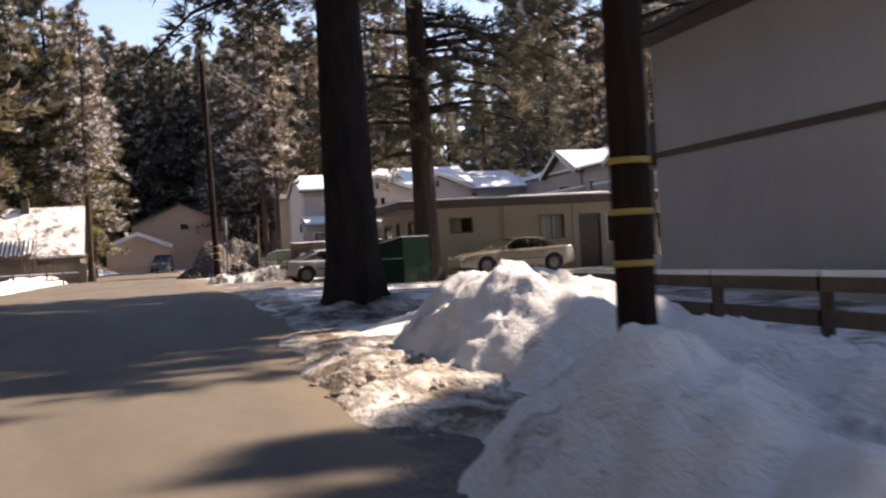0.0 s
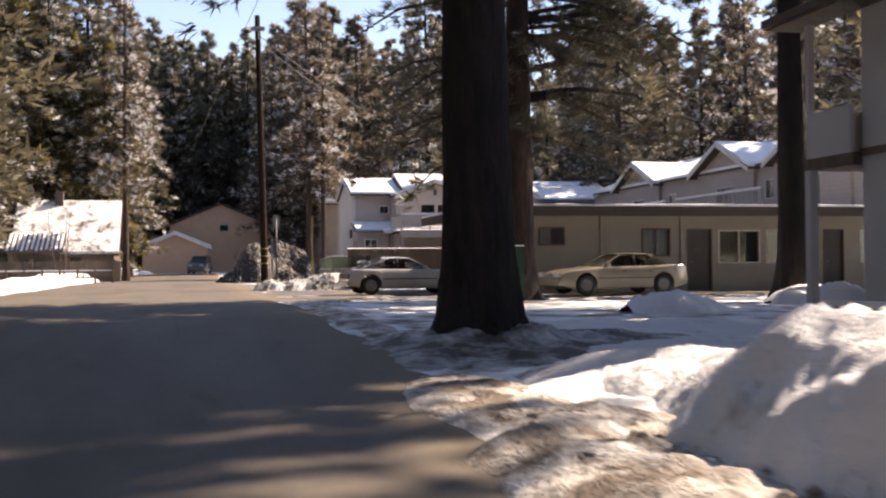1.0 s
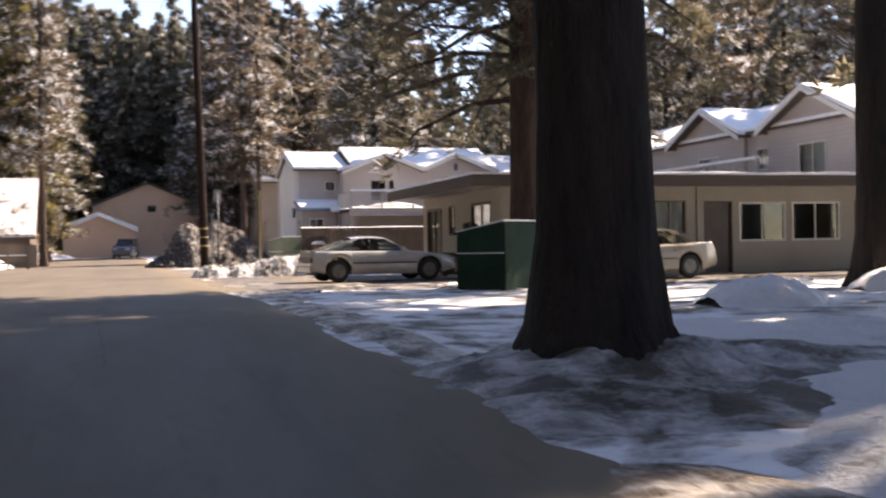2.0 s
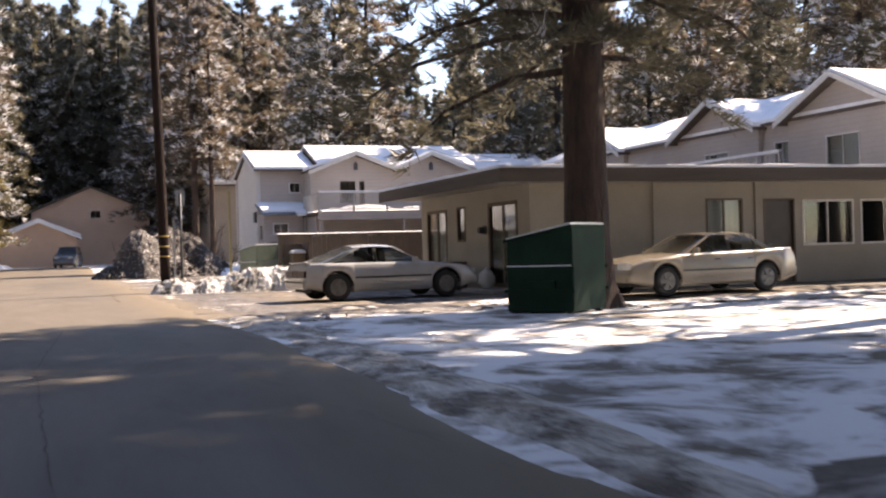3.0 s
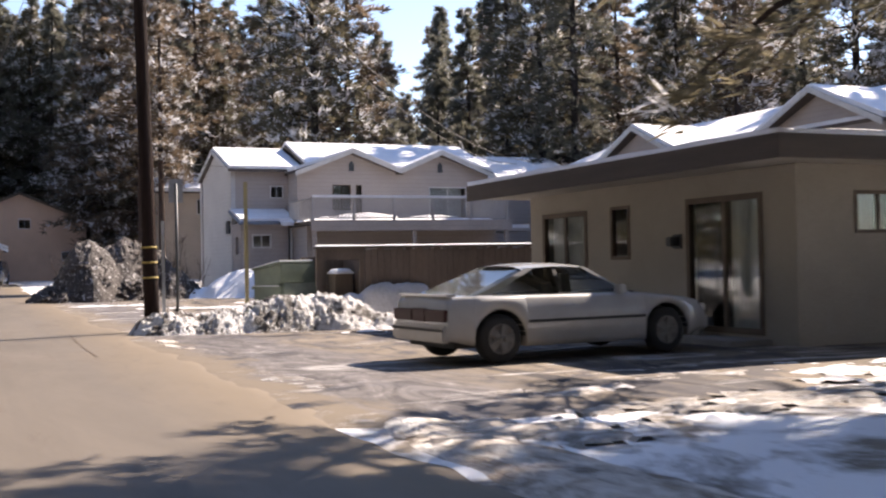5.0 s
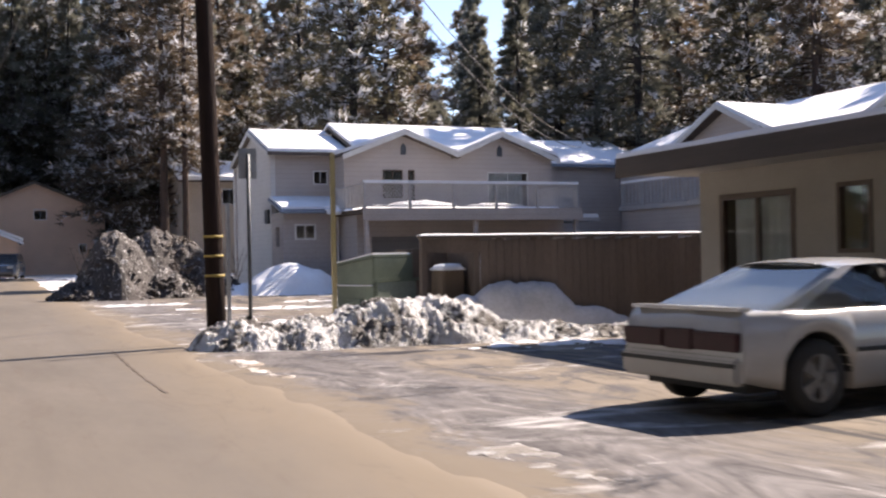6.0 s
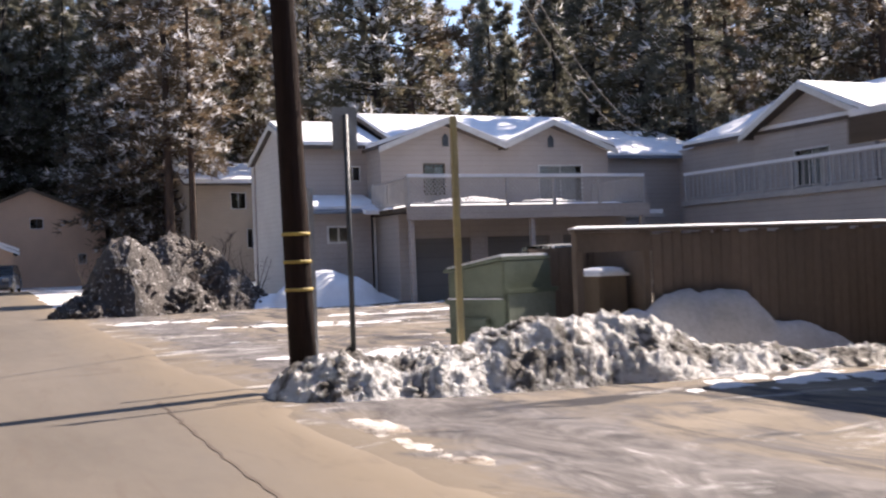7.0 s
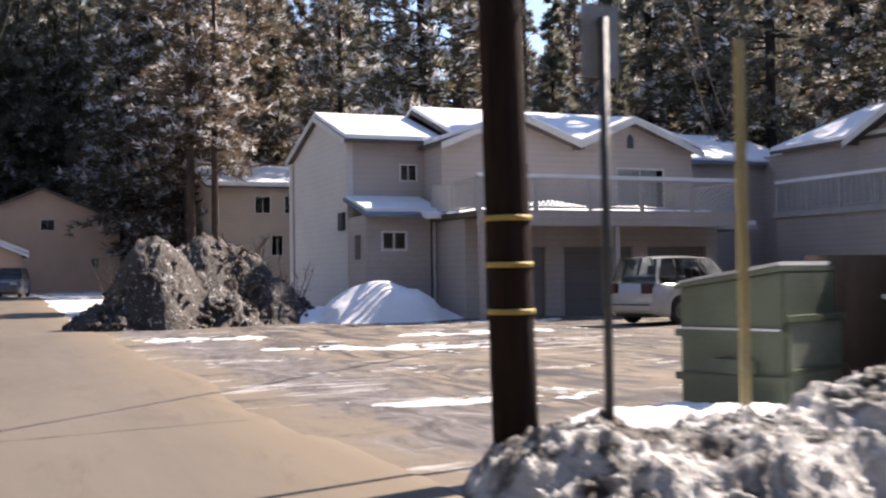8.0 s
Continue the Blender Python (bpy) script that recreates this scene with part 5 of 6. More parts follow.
tagged(part("plastic_bag", bag, WHITE_TRIM, None, "", True), "crumpled white plastic bag on the door step", "bag")

# ---- low rail fence on the far side of the road ----
rf = thing("rail_fence", "low split-rail wooden fence with snow", "fence")
for k in range(8):
    x, y = -13.0 + 1.1 * k, 79.0
    part("post", worn_box(x, y, 0, x + 0.13, y + 0.13, 0.95, 0.01), WOOD, rf)
for k in range(7):
    x = -13.0 + 1.1 * k
    for z in (0.35, 0.72):
        part("rail", worn_box(x, 79.03, z, x + 1.2, 79.1, z + 0.11, 0.01), WOOD, rf)
    part("snow_cap", boxes((x + 0.05, 79.02, 0.834, x + 1.1, 79.11, 0.9)), SNOW, rf)
sf = thing("board_fence", "dark brown board fence in front of the cabin", "fence")
for k in range(52):
    x = -13.5 + 0.16 * k
    part("board", boxes((x, 86.5, 0, x + 0.15, 86.53, 1.5 + 0.05 * ((k * 5) % 3))), FENCE_WOOD, sf)


# ---- parked cars ----
def lerp_table(rows, v):
    if v <= rows[0][0]:
        return rows[0][1]
    for (a, p), (b, q) in zip(rows, rows[1:]):
        if v <= b:
            f = (v - a) / (b - a)
            return p + (q - p) * f
    return rows[-1][1]


def lathe(profile, axis_x, axis_y, z, sides=24):
    """Rings about an axle along y: profile rows of (radius, y)."""
    bm = bmesh.new()
    rings = []
    for r, y in profile:
        rings.append([bm.verts.new((axis_x + r * math.cos(2 * math.pi * k / sides), axis_y + y, z + r * math.sin(2 * math.pi * k / sides))) for k in range(sides)])
    for a, b in zip(rings, rings[1:]):
        for k in range(sides):
            bm.faces.new((a[k], a[(k + 1) % sides], b[(k + 1) % sides], b[k]))
    return bm


def wheel_part(parent, x, y, side, r, mat=None):
    w = 0.19
    ty = part("wheel", lathe([(r * 0.62, -w / 2), (r * 0.9, -w / 2), (r, -w * 0.3), (r, w * 0.3), (r * 0.9, w / 2), (r * 0.62, w / 2), (r * 0.6, w * 0.3)], x, y, r), RUBBER, parent, "black tyre", True)
    rim = part("rim", lathe([(r * 0.64, side * w * 0.42), (r * 0.6, side * w * 0.5), (r * 0.5, side * w * 0.3), (r * 0.2, side * w * 0.36), (r * 0.12, side * w * 0.45), (0.001, side * w * 0.46)], x, y, r), mat or ALLOY, ty, "dull metal rim", True)
    bm = bmesh.new()
    for k in range(5):
        a = 2 * math.pi * k / 5
        c = Vector((math.cos(a), 0, math.sin(a)))
        n = Vector((-math.sin(a), 0, math.cos(a)))
        o = Vector((x, y + side * w * 0.40, r))
        q = [o + c * r * 0.14 + n * 0.035, o + c * r * 0.6 + n * 0.05, o + c * r * 0.6 - n * 0.05, o + c * r * 0.14 - n * 0.035]
        lo = [bm.verts.new(v) for v in q]
        hi = [bm.verts.new(v + Vector((0, side * 0.02, 0))) for v in q]
        bm.faces.new(hi)
        for i in range(4):
            bm.faces.new((lo[i], lo[(i + 1) % 4], hi[(i + 1) % 4], hi[i]))
    part("spoke_star", bm, mat or ALLOY, rim)
    return ty


def car(name, label, m, spec, mat, group="parked cars"):
    c = new(name)
    c.matrix_basis = m
    tagged(c, label, "car", group)
    wb, top, r, hw = spec["wb"], spec["top"], spec["r"], spec["hw"]
    x0, x1 = top[0][0], top[-1][0]
    ra = r + 0.06
    cols = sorted({x0 + (x1 - x0) * k / 110 for k in range(111)} | {ax + e * ra * math.cos(math.pi * k / 24) for ax in (0.0, wb) for e in (1,) for k in range(25)} | {ax + e * (ra + 0.004) for ax in (0.0, wb) for e in (-1, 1)} | {p[0] for p in top})

    def bottom(x):
        z = 0.2 + 0.1 * smooth01((abs(x - (x0 + x1) / 2) - (x1 - x0) / 2 + 0.6) / 0.6)
        for ax in (0.0, wb):
            if abs(x - ax) < ra:
                z = max(z, r + math.sqrt(ra * ra - (x - ax) ** 2))
        return z

    def half(x, f):
        e = min(x - x0, x1 - x)
        taper = 1 - 0.14 * (1 - smooth01(e / 0.55)) ** 1.5
        bulge = 0.93 + 0.07 * math.sin(math.pi * min(1.0, 0.15 + f * 0.75)) - 0.035 * max(0, f - 0.85) / 0.15
        return hw * taper * bulge

    bm = bmesh.new()
    fr = [0.0, 0.12, 0.3, 0.5, 0.62, 0.78, 0.92, 1.0]
    rows = []
    for x in cols:
        zt = lerp_table(top, x)
        zb = min(bottom(x), zt - 0.03)
        ring = []
        for s in (-1, 1):
            line = [Vector((x, s * half(x, f), zb + (zt - zb) * f)) for f in fr]
            inner = [Vector((x, s * half(x, 1.0) * q, zt + 0.022 * (1 - q))) for q in (0.8, 0.4)]
            ring.append(line + inner)
        full = ring[0] + [Vector((x, 0, zt + 0.028))] + ring[1][::-1]
        rows.append([bm.verts.new(v) for v in full])
    for a, b in zip(rows, rows[1:]):
        for k in range(len(a) - 1):
            bm.faces.new((a[k], a[k + 1], b[k + 1], b[k]))
        bm.faces.new((a[-1], a[0], b[0], b[-1]))
    bm.faces.new(rows[0])
    bm.faces.new(rows[-1][::-1])
    body = part("body", bm, mat, c, "", True)
    # greenhouse of glass with painted roof and pillars
    gx = spec["cab"]
    zr, zb = spec["roof"], spec["belt"]
    out = [(gx[0], zb - 0.02), (gx[1], zr - 0.03), (gx[2], zr - 0.03), (gx[3], zb - 0.02)]

    def cab_half(z):
        f = (z - zb) / (zr - zb)
        return half((gx[1] + gx[2]) / 2, 1.0) - 0.02 - 0.17 * max(0, f) ** 1.15

    def edge_x(z, front):
        f = max(0.0, min(1.0, (z - zb) / (zr - 0.02 - zb)))
        f = f ** 0.9
        return gx[3] + (gx[2] - gx[3]) * f if front else gx[0] + (gx[1] - gx[0]) * f

    zs = [zb - 0.02 + (zr - 0.03 - zb + 0.02) * k / 5 for k in range(6)]
    bm = bmesh.new()
    loops = []
    for z in zs:
        h = cab_half(z)
        xr, xf = edge_x(z, False), edge_x(z, True)
        loops.append([bm.verts.new(v) for v in ((xr, -h * 0.9, z), (xr + 0.06, -h, z), (xf - 0.1, -h, z), (xf, -h * 0.88, z), (xf, h * 0.88, z), (xf - 0.1, h, z), (xr + 0.06, h, z), (xr, h * 0.9, z))])
    for a, b in zip(loops, loops[1:]):
        for k in range(8):
            bm.faces.new((a[k], a[(k + 1) % 8], b[(k + 1) % 8], b[k]))
    cabin = part("glasshouse", bm, CAR_GLASS, c, "dark tinted window glass")
    # inner dark mass: seats and dashboard
    inn = boxes((gx[1] + 0.1, -hw * 0.75, 0.45, gx[2] + 0.35, hw * 0.75, zb - 0.08), (gx[1] + 0.25, -hw * 0.68, zb - 0.1, gx[1] + 0.42, hw * 0.68, zb + 0.12), (gx[2] - 0.35, -hw * 0.6, zb - 0.1, gx[2] - 0.2, -hw * 0.12, zb + 0.24), (gx[2] - 0.35, hw * 0.12, zb - 0.1, gx[2] - 0.2, hw * 0.6, zb + 0.24))
    part("seating", inn, DARK_IN, c, "dark seats")
    # roof skin
    bm = bmesh.new()
    n = 10
    grid = []
    for i in range(n + 1):
        x = gx[1] - 0.05 + (gx[2] + 0.02 - gx[1] + 0.05) * i / n
        ez = 0.035 * (1 - (2 * i / n - 1) ** 2)
        row = []
        for j in range(9):
            q = -1 + j / 4
            h = cab_half(zr - 0.03) + 0.012
            row.append(bm.verts.new((x, q * h, zr - 0.035 + ez + 0.035 * (1 - q * q) - (0.02 if abs(q) == 1 else 0))))
        grid.append(row)
    for i in range(n):
        for j in range(8):
            bm.faces.new((grid[i][j], grid[i + 1][j], grid[i + 1][j + 1], grid[i][j + 1]))
    part("roof", bm, mat, c, "", True)
    for s in (-1, 1):
        bm = bmesh.new()

        def strip(xa, za, xb, zb2, wa, wb2):
            q = []
            for x, z, w in ((xa, za, wa), (xb, zb2, wb2)):
                h = cab_half(z) + 0.008
                q.append((Vector((x - w / 2, s * h, z)), Vector((x + w / 2, s * h, z))))
            vs = [bm.verts.new(v) for v in (q[0][0], q[0][1], q[1][1], q[1][0])]
            bm.faces.new(vs)
            vi = [bm.verts.new(v - Vector((0, s * 0.03, 0))) for v in (q[0][0], q[0][1], q[1][1], q[1][0])]
            for k in range(4):
                bm.faces.new((vs[k], vs[(k + 1) % 4], vi[(k + 1) % 4], vi[k]))

        strip(gx[3] - 0.1, zb - 0.02, gx[2] - 0.04, zr - 0.03, 0.07, 0.08)
        part("pillar", bm, mat, c)
        bm = bmesh.new()
        strip(gx[0] + spec.get("cp", 0.16), zb - 0.02, gx[1] + 0.1, zr - 0.03, spec.get("cw", 0.3), 0.12)
        part("pillar", bm, mat, c)
        for xb in spec["bp"]:
            bm = bmesh.new()
            strip(xb, zb - 0.02, xb - 0.02, zr - 0.03, 0.07, 0.06)
            part("door_pillar", bm, BLACK_TRIM, c)
    # trim, lamps, bumpers, mirrors, handles
    for s in (-1, 1):
        zt = spec["strip"]
        segs = boxes((ra + 0.02, s * half(1.0, 0.5) - 0.0, zt, wb - ra - 0.02, s * (half(1.0, 0.5) + 0.012), zt + 0.035))
        part("rub_strip", segs, BLACK_TRIM, c)
        mi = worn_box(gx[3] - 0.35, s * (hw * 0.98) - 0.06, zb - 0.02, gx[3] - 0.24, s * (hw * 0.98) + 0.1, zb + 0.11, 0.02)
        part("side_mirror", mi, spec.get("mirror", mat), c)
        for hx in spec["handles"]:
            part("door_handle", worn_box(hx, s * (half(hx, 0.8) - 0.01) - 0.012, zb - 0.17, hx + 0.16, s * (half(hx, 0.8) - 0.01) + 0.014, zb - 0.135, 0.006), spec.get("hmat", BLACK_TRIM), c)
        for ax in (0.0, wb):
            wheel_part(c, ax, s * (hw - 0.12), s, r, spec.get("rim"))
            bm = bmesh.new()
            a0 = [(ax + ra * math.cos(math.pi * k / 14), r + ra * math.sin(math.pi * k / 14)) for k in range(15)]
            for (xa, za), (xb, zb2) in zip(a0, a0[1:]):
                bm.faces.new([bm.verts.new(v) for v in ((xa, s * (hw * 0.95), za), (xb, s * (hw * 0.95), zb2), (xb, s * (hw * 0.55), zb2), (xa, s * (hw * 0.55), za))])
            part("wheel_well", bm, DARK_IN, c)
        tz0, tz1 = spec["tail"]
        tw = spec.get("tailw", 0.34)
        ex = x0 + 0.035
        part("tail_lamp", worn_box(ex - 0.07, s * hw * 0.83 - (0.0 if s < 0 else tw), tz0, ex + 0.05, s * hw * 0.83 + (tw if s < 0 else 0.0), tz1, 0.012), TAIL_RED, c, "dark red tail lamp")
        hz0, hz1 = spec["head"]
        ex = x1 - 0.03
        part("headlight", worn_box(ex - 0.06, s * hw * 0.8 - (0.0 if s < 0 else 0.36), hz0, ex + 0.06, s * hw * 0.8 + (0.36 if s < 0 else 0.0), hz1, 0.02), LAMP_CLEAR, c, "clear headlight")
    bz = spec.get("bumper", 0.36)
    part("rear_bumper", worn_box(x0 - 0.06, -hw * 0.84, bz, x0 + 0.06, hw * 0.84, bz + 0.22, 0.03), mat, c)
    part("front_bumper", worn_box(x1 - 0.06, -hw * 0.82, 0.3, x1 + 0.06, hw * 0.82, 0.5, 0.03), mat, c)
    part("bumper_strip", boxes((x0 - 0.068, -hw * 0.83, bz + 0.14, x0 - 0.061, hw * 0.83, bz + 0.175)), BLACK_TRIM, c)
    part("underbody", boxes((x0 + 0.15, -hw * 0.7, 0.2, x1 - 0.15, hw * 0.7, 0.34)), DARK_IN, c)
    if spec.get("panel"):
        part("tail_panel", worn_box(x0 - 0.03, -hw * 0.83 + 0.54, spec["tail"][0] - 0.01, x0 + 0.06, hw * 0.83 - 0.54, spec["tail"][1] + 0.01, 0.01), TAIL_RED, c, "dark panel between the lamps")
    if spec.get("spoiler"):
        part("spoiler", worn_box(x0 + 0.02, -hw * 0.78, spec["spoiler"], x0 + 0.17, hw * 0.78, spec["spoiler"] + 0.03, 0.012), mat, c, "low boot-lid spoiler")
    return c


coupe = dict(wb=2.63, r=0.31, hw=0.86, roof=1.22, belt=0.84, cab=(-0.48, 0.48, 1.42, 2.15), strip=0.5, bp=(0.95,), handles=(0.95,), tail=(0.54, 0.69), head=(0.52, 0.64), cp=0.2, cw=0.22, spoiler=0.85, bumper=0.28, panel=True, tailw=0.53,
             top=[(-0.71, 0.5), (-0.69, 0.78), (-0.62, 0.845), (-0.3, 0.85), (0.3, 0.845), (1.9, 0.83), (2.3, 0.82), (3.0, 0.745), (3.26, 0.69), (3.39, 0.58), (3.43, 0.42)])
sedan = dict(wb=2.68, r=0.31, hw=0.87, roof=1.27, belt=0.88, cab=(-0.35, 0.3, 1.45, 2.25), strip=0.5, bp=(0.98, 0.3), handles=(0.4, 1.3), tail=(0.64, 0.8), head=(0.56, 0.7), cp=0.2, cw=0.2,
             top=[(-0.9, 0.55), (-0.88, 0.83), (-0.78, 0.93), (-0.3, 0.92), (0.3, 0.89), (1.9, 0.86), (2.3, 0.85), (3.1, 0.76), (3.45, 0.65), (3.56, 0.48)])
suv = dict(wb=2.7, r=0.35, hw=0.9, roof=1.72, belt=1.05, cab=(-0.85, -0.65, 1.45, 2.2), strip=0.6, bp=(0.95, 0.0), handles=(0.3, 1.25), tail=(0.8, 1.05), head=(0.7, 0.9), cp=0.06, cw=0.12,
           top=[(-0.95, 0.7), (-0.92, 1.04), (-0.5, 1.05), (2.1, 1.03), (2.3, 1.02), (3.2, 0.95), (3.5, 0.85), (3.6, 0.55)])


def car_pose(x, y, z, dx, dy, near):
    """Rear axle's wheel on side near (+1 left, -1 right) stands at (x, y), heading (dx, dy)."""
    a = math.atan2(dy, dx)
    off = near * 0.75
    return Matrix.Translation((x + math.sin(a) * off, y - math.cos(a) * off, z)) @ Matrix.Rotation(a, 4, "Z")


car("coupe", "white two-door coupe with dark windows parked nose-in", car_pose(5.5, 39.0, 0.03, 2.62, 0.233, -1), coupe, WHITE_CAR)
car("sedan", "champagne four-door sedan dusted with light snow", car_pose(14.14, 35.43, 0.03, -2.68, -0.31, 1), sedan, TAN_CAR)
car("suv", "slate grey wagon parked by the garage", Matrix.Translation((0.9, 113.5, ground_z(0.9, 113.5))) @ Matrix.Rotation(radians(-100), 4, "Z"), suv, BLUE_CAR)
car("suv", "white sport utility car in front of the garages", Matrix.Translation((15.5, 67.0, 0.03)) @ Matrix.Rotation(radians(15), 4, "Z"), suv, WHITE_CAR)
car("sedan", "dark sedan with snow on its roof", Matrix.Translation((8.2, 88.0, ground_z(8, 88))) @ Matrix.Rotation(radians(200), 4, "Z"), sedan, BLUE_CAR)


# ---- trees ----
def snow_clod(bm, p, r, rnd):
    top = bm.verts.new(p + Vector((0, 0, r * 0.5)))
    ring = [bm.verts.new(p + Vector((math.cos(k * 1.2566 + 0.3) * r * rnd.uniform(0.6, 1.3), math.sin(k * 1.2566 + 0.3) * r * rnd.uniform(0.6, 1.3), rnd.uniform(-0.1, 0.1) * r))) for k in range(5)]
    for k in range(5):
        bm.faces.new((top, ring[k], ring[(k + 1) % 5]))


def pine(name, label, height, radius, trunk_r, bare, seed, needle, bark, branches=70, per=10, blades=5, width=0.05, size=0.5, snow=0.25, droop=0.25, group="pines", cone=0.8, frost=0.0):
    """A conifer: furrowed tapering trunk, whorls of limbs, needle sprays and clods of snow."""
    rnd = random.Random(seed)
    t = new(name)
    tagged(t, label, "tree", group)
    bm = bmesh.new()
    sides = 16
    rings = []
    bend = (rnd.uniform(-0.3, 0.3), rnd.uniform(-0.3, 0.3))
    for k in range(15):
        f = (k / 14) ** 1.6
        z = height * f - 0.3 * (k == 0)
        r = trunk_r * ((1 - f) ** 0.75 * 0.97 + 0.03) * (1 + 0.45 * math.exp(-z / 0.55))
        cx, cy = bend[0] * f * f, bend[1] * f * f
        ring = []
        for i in range(sides):
            a = 2 * math.pi * i / sides
            w = 1 + 0.09 * noise.noise(Vector((math.cos(a) * 2.2, math.sin(a) * 2.2, z * 0.3 + seed))) + 0.16 * math.exp(-max(z, 0) / 0.5) * math.sin(a * 5 + seed)
            ring.append(bm.verts.new((cx + r * w * math.cos(a), cy + r * w * math.sin(a), z)))
        rings.append(ring)
    for a, b in zip(rings, rings[1:]):
        for i in range(sides):
            bm.faces.new((a[i], a[(i + 1) % sides], b[(i + 1) % sides], b[i]))
    bm.faces.new(rings[-1])
    trunk = part("trunk", bm, bark, t, "", True)
    limbs, crown, white = bmesh.new(), bmesh.new(), bmesh.new()
    for k in range(branches):
        f = (k + rnd.random()) / branches
        z = bare + (height * 0.985 - bare) * f
        taper = (1 - f) ** cone * (0.55 + 0.45 * min(1, f * 5 + 0.2))
        ln = radius * taper * rnd.uniform(0.6, 1.15) + 0.25
        a = rnd.uniform(0, 2 * math.pi)
        ff = z / height
        o = Vector((bend[0] * ff * ff, bend[1] * ff * ff, z))
        d = Vector((math.cos(a), math.sin(a), rnd.uniform(0.0, 0.35)))
        pts, rad = [], []
        n = 4
        for i in range(n):
            g = i / (n - 1)
            p = o + d * ln * g
            p.z -= droop * ln * g * g
            p += Vector((rnd.uniform(-1, 1), rnd.uniform(-1, 1), rnd.uniform(-0.5, 0.5))) * 0.06 * ln * g
            pts.append(p)
            rad.append(max(0.008, 0.022 * ln * (1 - g) + 0.006))
        tube(limbs, pts, rad, 3, False)
        side = Vector((-d.y, d.x, 0))
        for i in range(per):
            g = 0.22 + 0.8 * (i + rnd.random()) / per
            g = min(g, 1.0)
            j = min(n - 2, int(g * (n - 1)))
            p = pts[j].lerp(pts[j + 1], g * (n - 1) - j)
            off = side * rnd.uniform(-1, 1) * ln * 0.3 * (1.15 - g) + Vector((0, 0, rnd.uniform(-0.15, 0.1) * ln * 0.5))
            q = p + off
            tuft(white if rnd.random() < frost else crown, q, (d + off * 0.8).normalized(), size * rnd.uniform(0.7, 1.2), rnd, blades, width)
            if rnd.random() < snow:
                snow_clod(white, q + Vector((0, 0, 0.07)), size * rnd.uniform(0.09, 0.26), rnd)
    tagged(part("branching", limbs, bark, t), kind="stuff")
    tagged(part("crown", crown, needle, t), kind="stuff")
    if snow:
        tagged(part("branch_snow", white, FROST, t, "snow clinging to the branches"), kind="stuff")
    return t


def put(ob, x, y, rz, s=1.0, z=None):
    ob.matrix_basis = pose(x, y, ground_z(x, y) if z is None else z, 0, 0, rz) @ Matrix.Scale(s, 4)
    return ob


def grow(proto, rows, first=True):
    for k, (x, y, rz, s) in enumerate(rows):
        if k == 0 and first:
            put(proto, x, y, rz, s)
        else:
            ob = copy_thing(proto, Matrix.Identity(4))
            put(ob, x, y, rz, s)


# the large trunks beside the road
put(pine("pine", "huge dark pine trunk with flared base in snow", 27, 6.4, 0.52, 6.4, 3, NEEDLE, BARK, 150, 32, 15, 0.028, 0.42, 0.08, 0.4, frost=0.06), 3.66, 18.4, 0)
put(pine("pine", "dark pine trunk beside the low building", 25, 5.8, 0.42, 7.6, 5, NEEDLE, BARK, 85, 22, 14, 0.03, 0.5, 0.08, 0.4, frost=0.06), 14.7, 28.7, 40)
put(pine("pine", "tall pine trunk behind the green dumpster", 26, 6.0, 0.42, 4.4, 8, NEEDLE, BARK_RED, 150, 30, 14, 0.026, 0.42, 0.1, 0.45, frost=0.015), 8.95, 33.65, 110)

mixed = pine("pine", "snow-dusted green pine in the wood", 24, 5.0, 0.3, 2.0, 21, NEEDLE, BARK, 135, 19, 7, 0.06, 0.62, 0.7, frost=0.2)
brown = pine("pine", "brownish snow-flecked pine in the wood", 25, 4.8, 0.3, 3.0, 22, NEEDLE_BROWN, BARK_RED, 130, 19, 7, 0.056, 0.6, 0.65, frost=0.15)
dark = pine("fir", "dense dark fir in the wood", 27, 4.2, 0.34, 1.5, 23, NEEDLE_DARK, BARK, 145, 19, 7, 0.06, 0.62, 0.3, 0.45, frost=0.06)
gold = pine("pine", "golden sunlit pine with some snow", 20, 4.4, 0.26, 1.2, 24, NEEDLE_GOLD, BARK_RED, 120, 19, 7, 0.06, 0.58, 0.45, frost=0.1)
thin = pine("pine", "slim pine with a tall bare trunk", 24, 3.4, 0.24, 6.5, 25, NEEDLE_BROWN, BARK_RED, 95, 17, 7, 0.05, 0.55, 0.6, frost=0.18)
spire = pine("fir", "narrow pointed dark fir in the wood", 17, 2.8, 0.2, 0.8, 26, NEEDLE_DARK, BARK, 115, 16, 7, 0.055, 0.5, 0.25, 0.4, cone=1.0, frost=0.06)
# four unseen kinds, added only to shade the road and block sky light
high = pine("pine", "very tall unseen pine added to cast shade from its crown", 35, 4.6, 0.42, 21.0, 28, NEEDLE, BARK, 95, 15, 7, 0.12, 0.8, 0.1, 0.4)
middle = pine("pine", "full-crowned unseen pine added to block light over the road", 25, 4.7, 0.36, 5.0, 29, NEEDLE, BARK, 120, 16, 7, 0.12, 0.8, 0.1, 0.4)
airy = pine("pine", "open-crowned unseen pine with sparse limbs, added for dappled shade", 25, 5.4, 0.34, 6.0, 31, NEEDLE, BARK, 58, 12, 6, 0.1, 0.7, 0.1, 0.35)
shade = pine("pine", "tall full-crowned unseen pine added to block sky and sun", 28, 6.2, 0.4, 4.0, 27, NEEDLE, BARK, 150, 17, 7, 0.13, 0.85, 0.1, 0.4)

rnd = random.Random(77)
rows = {k: [] for k in ("mixed", "brown", "dark", "gold", "thin", "spire", "shade", "high", "middle", "airy")}


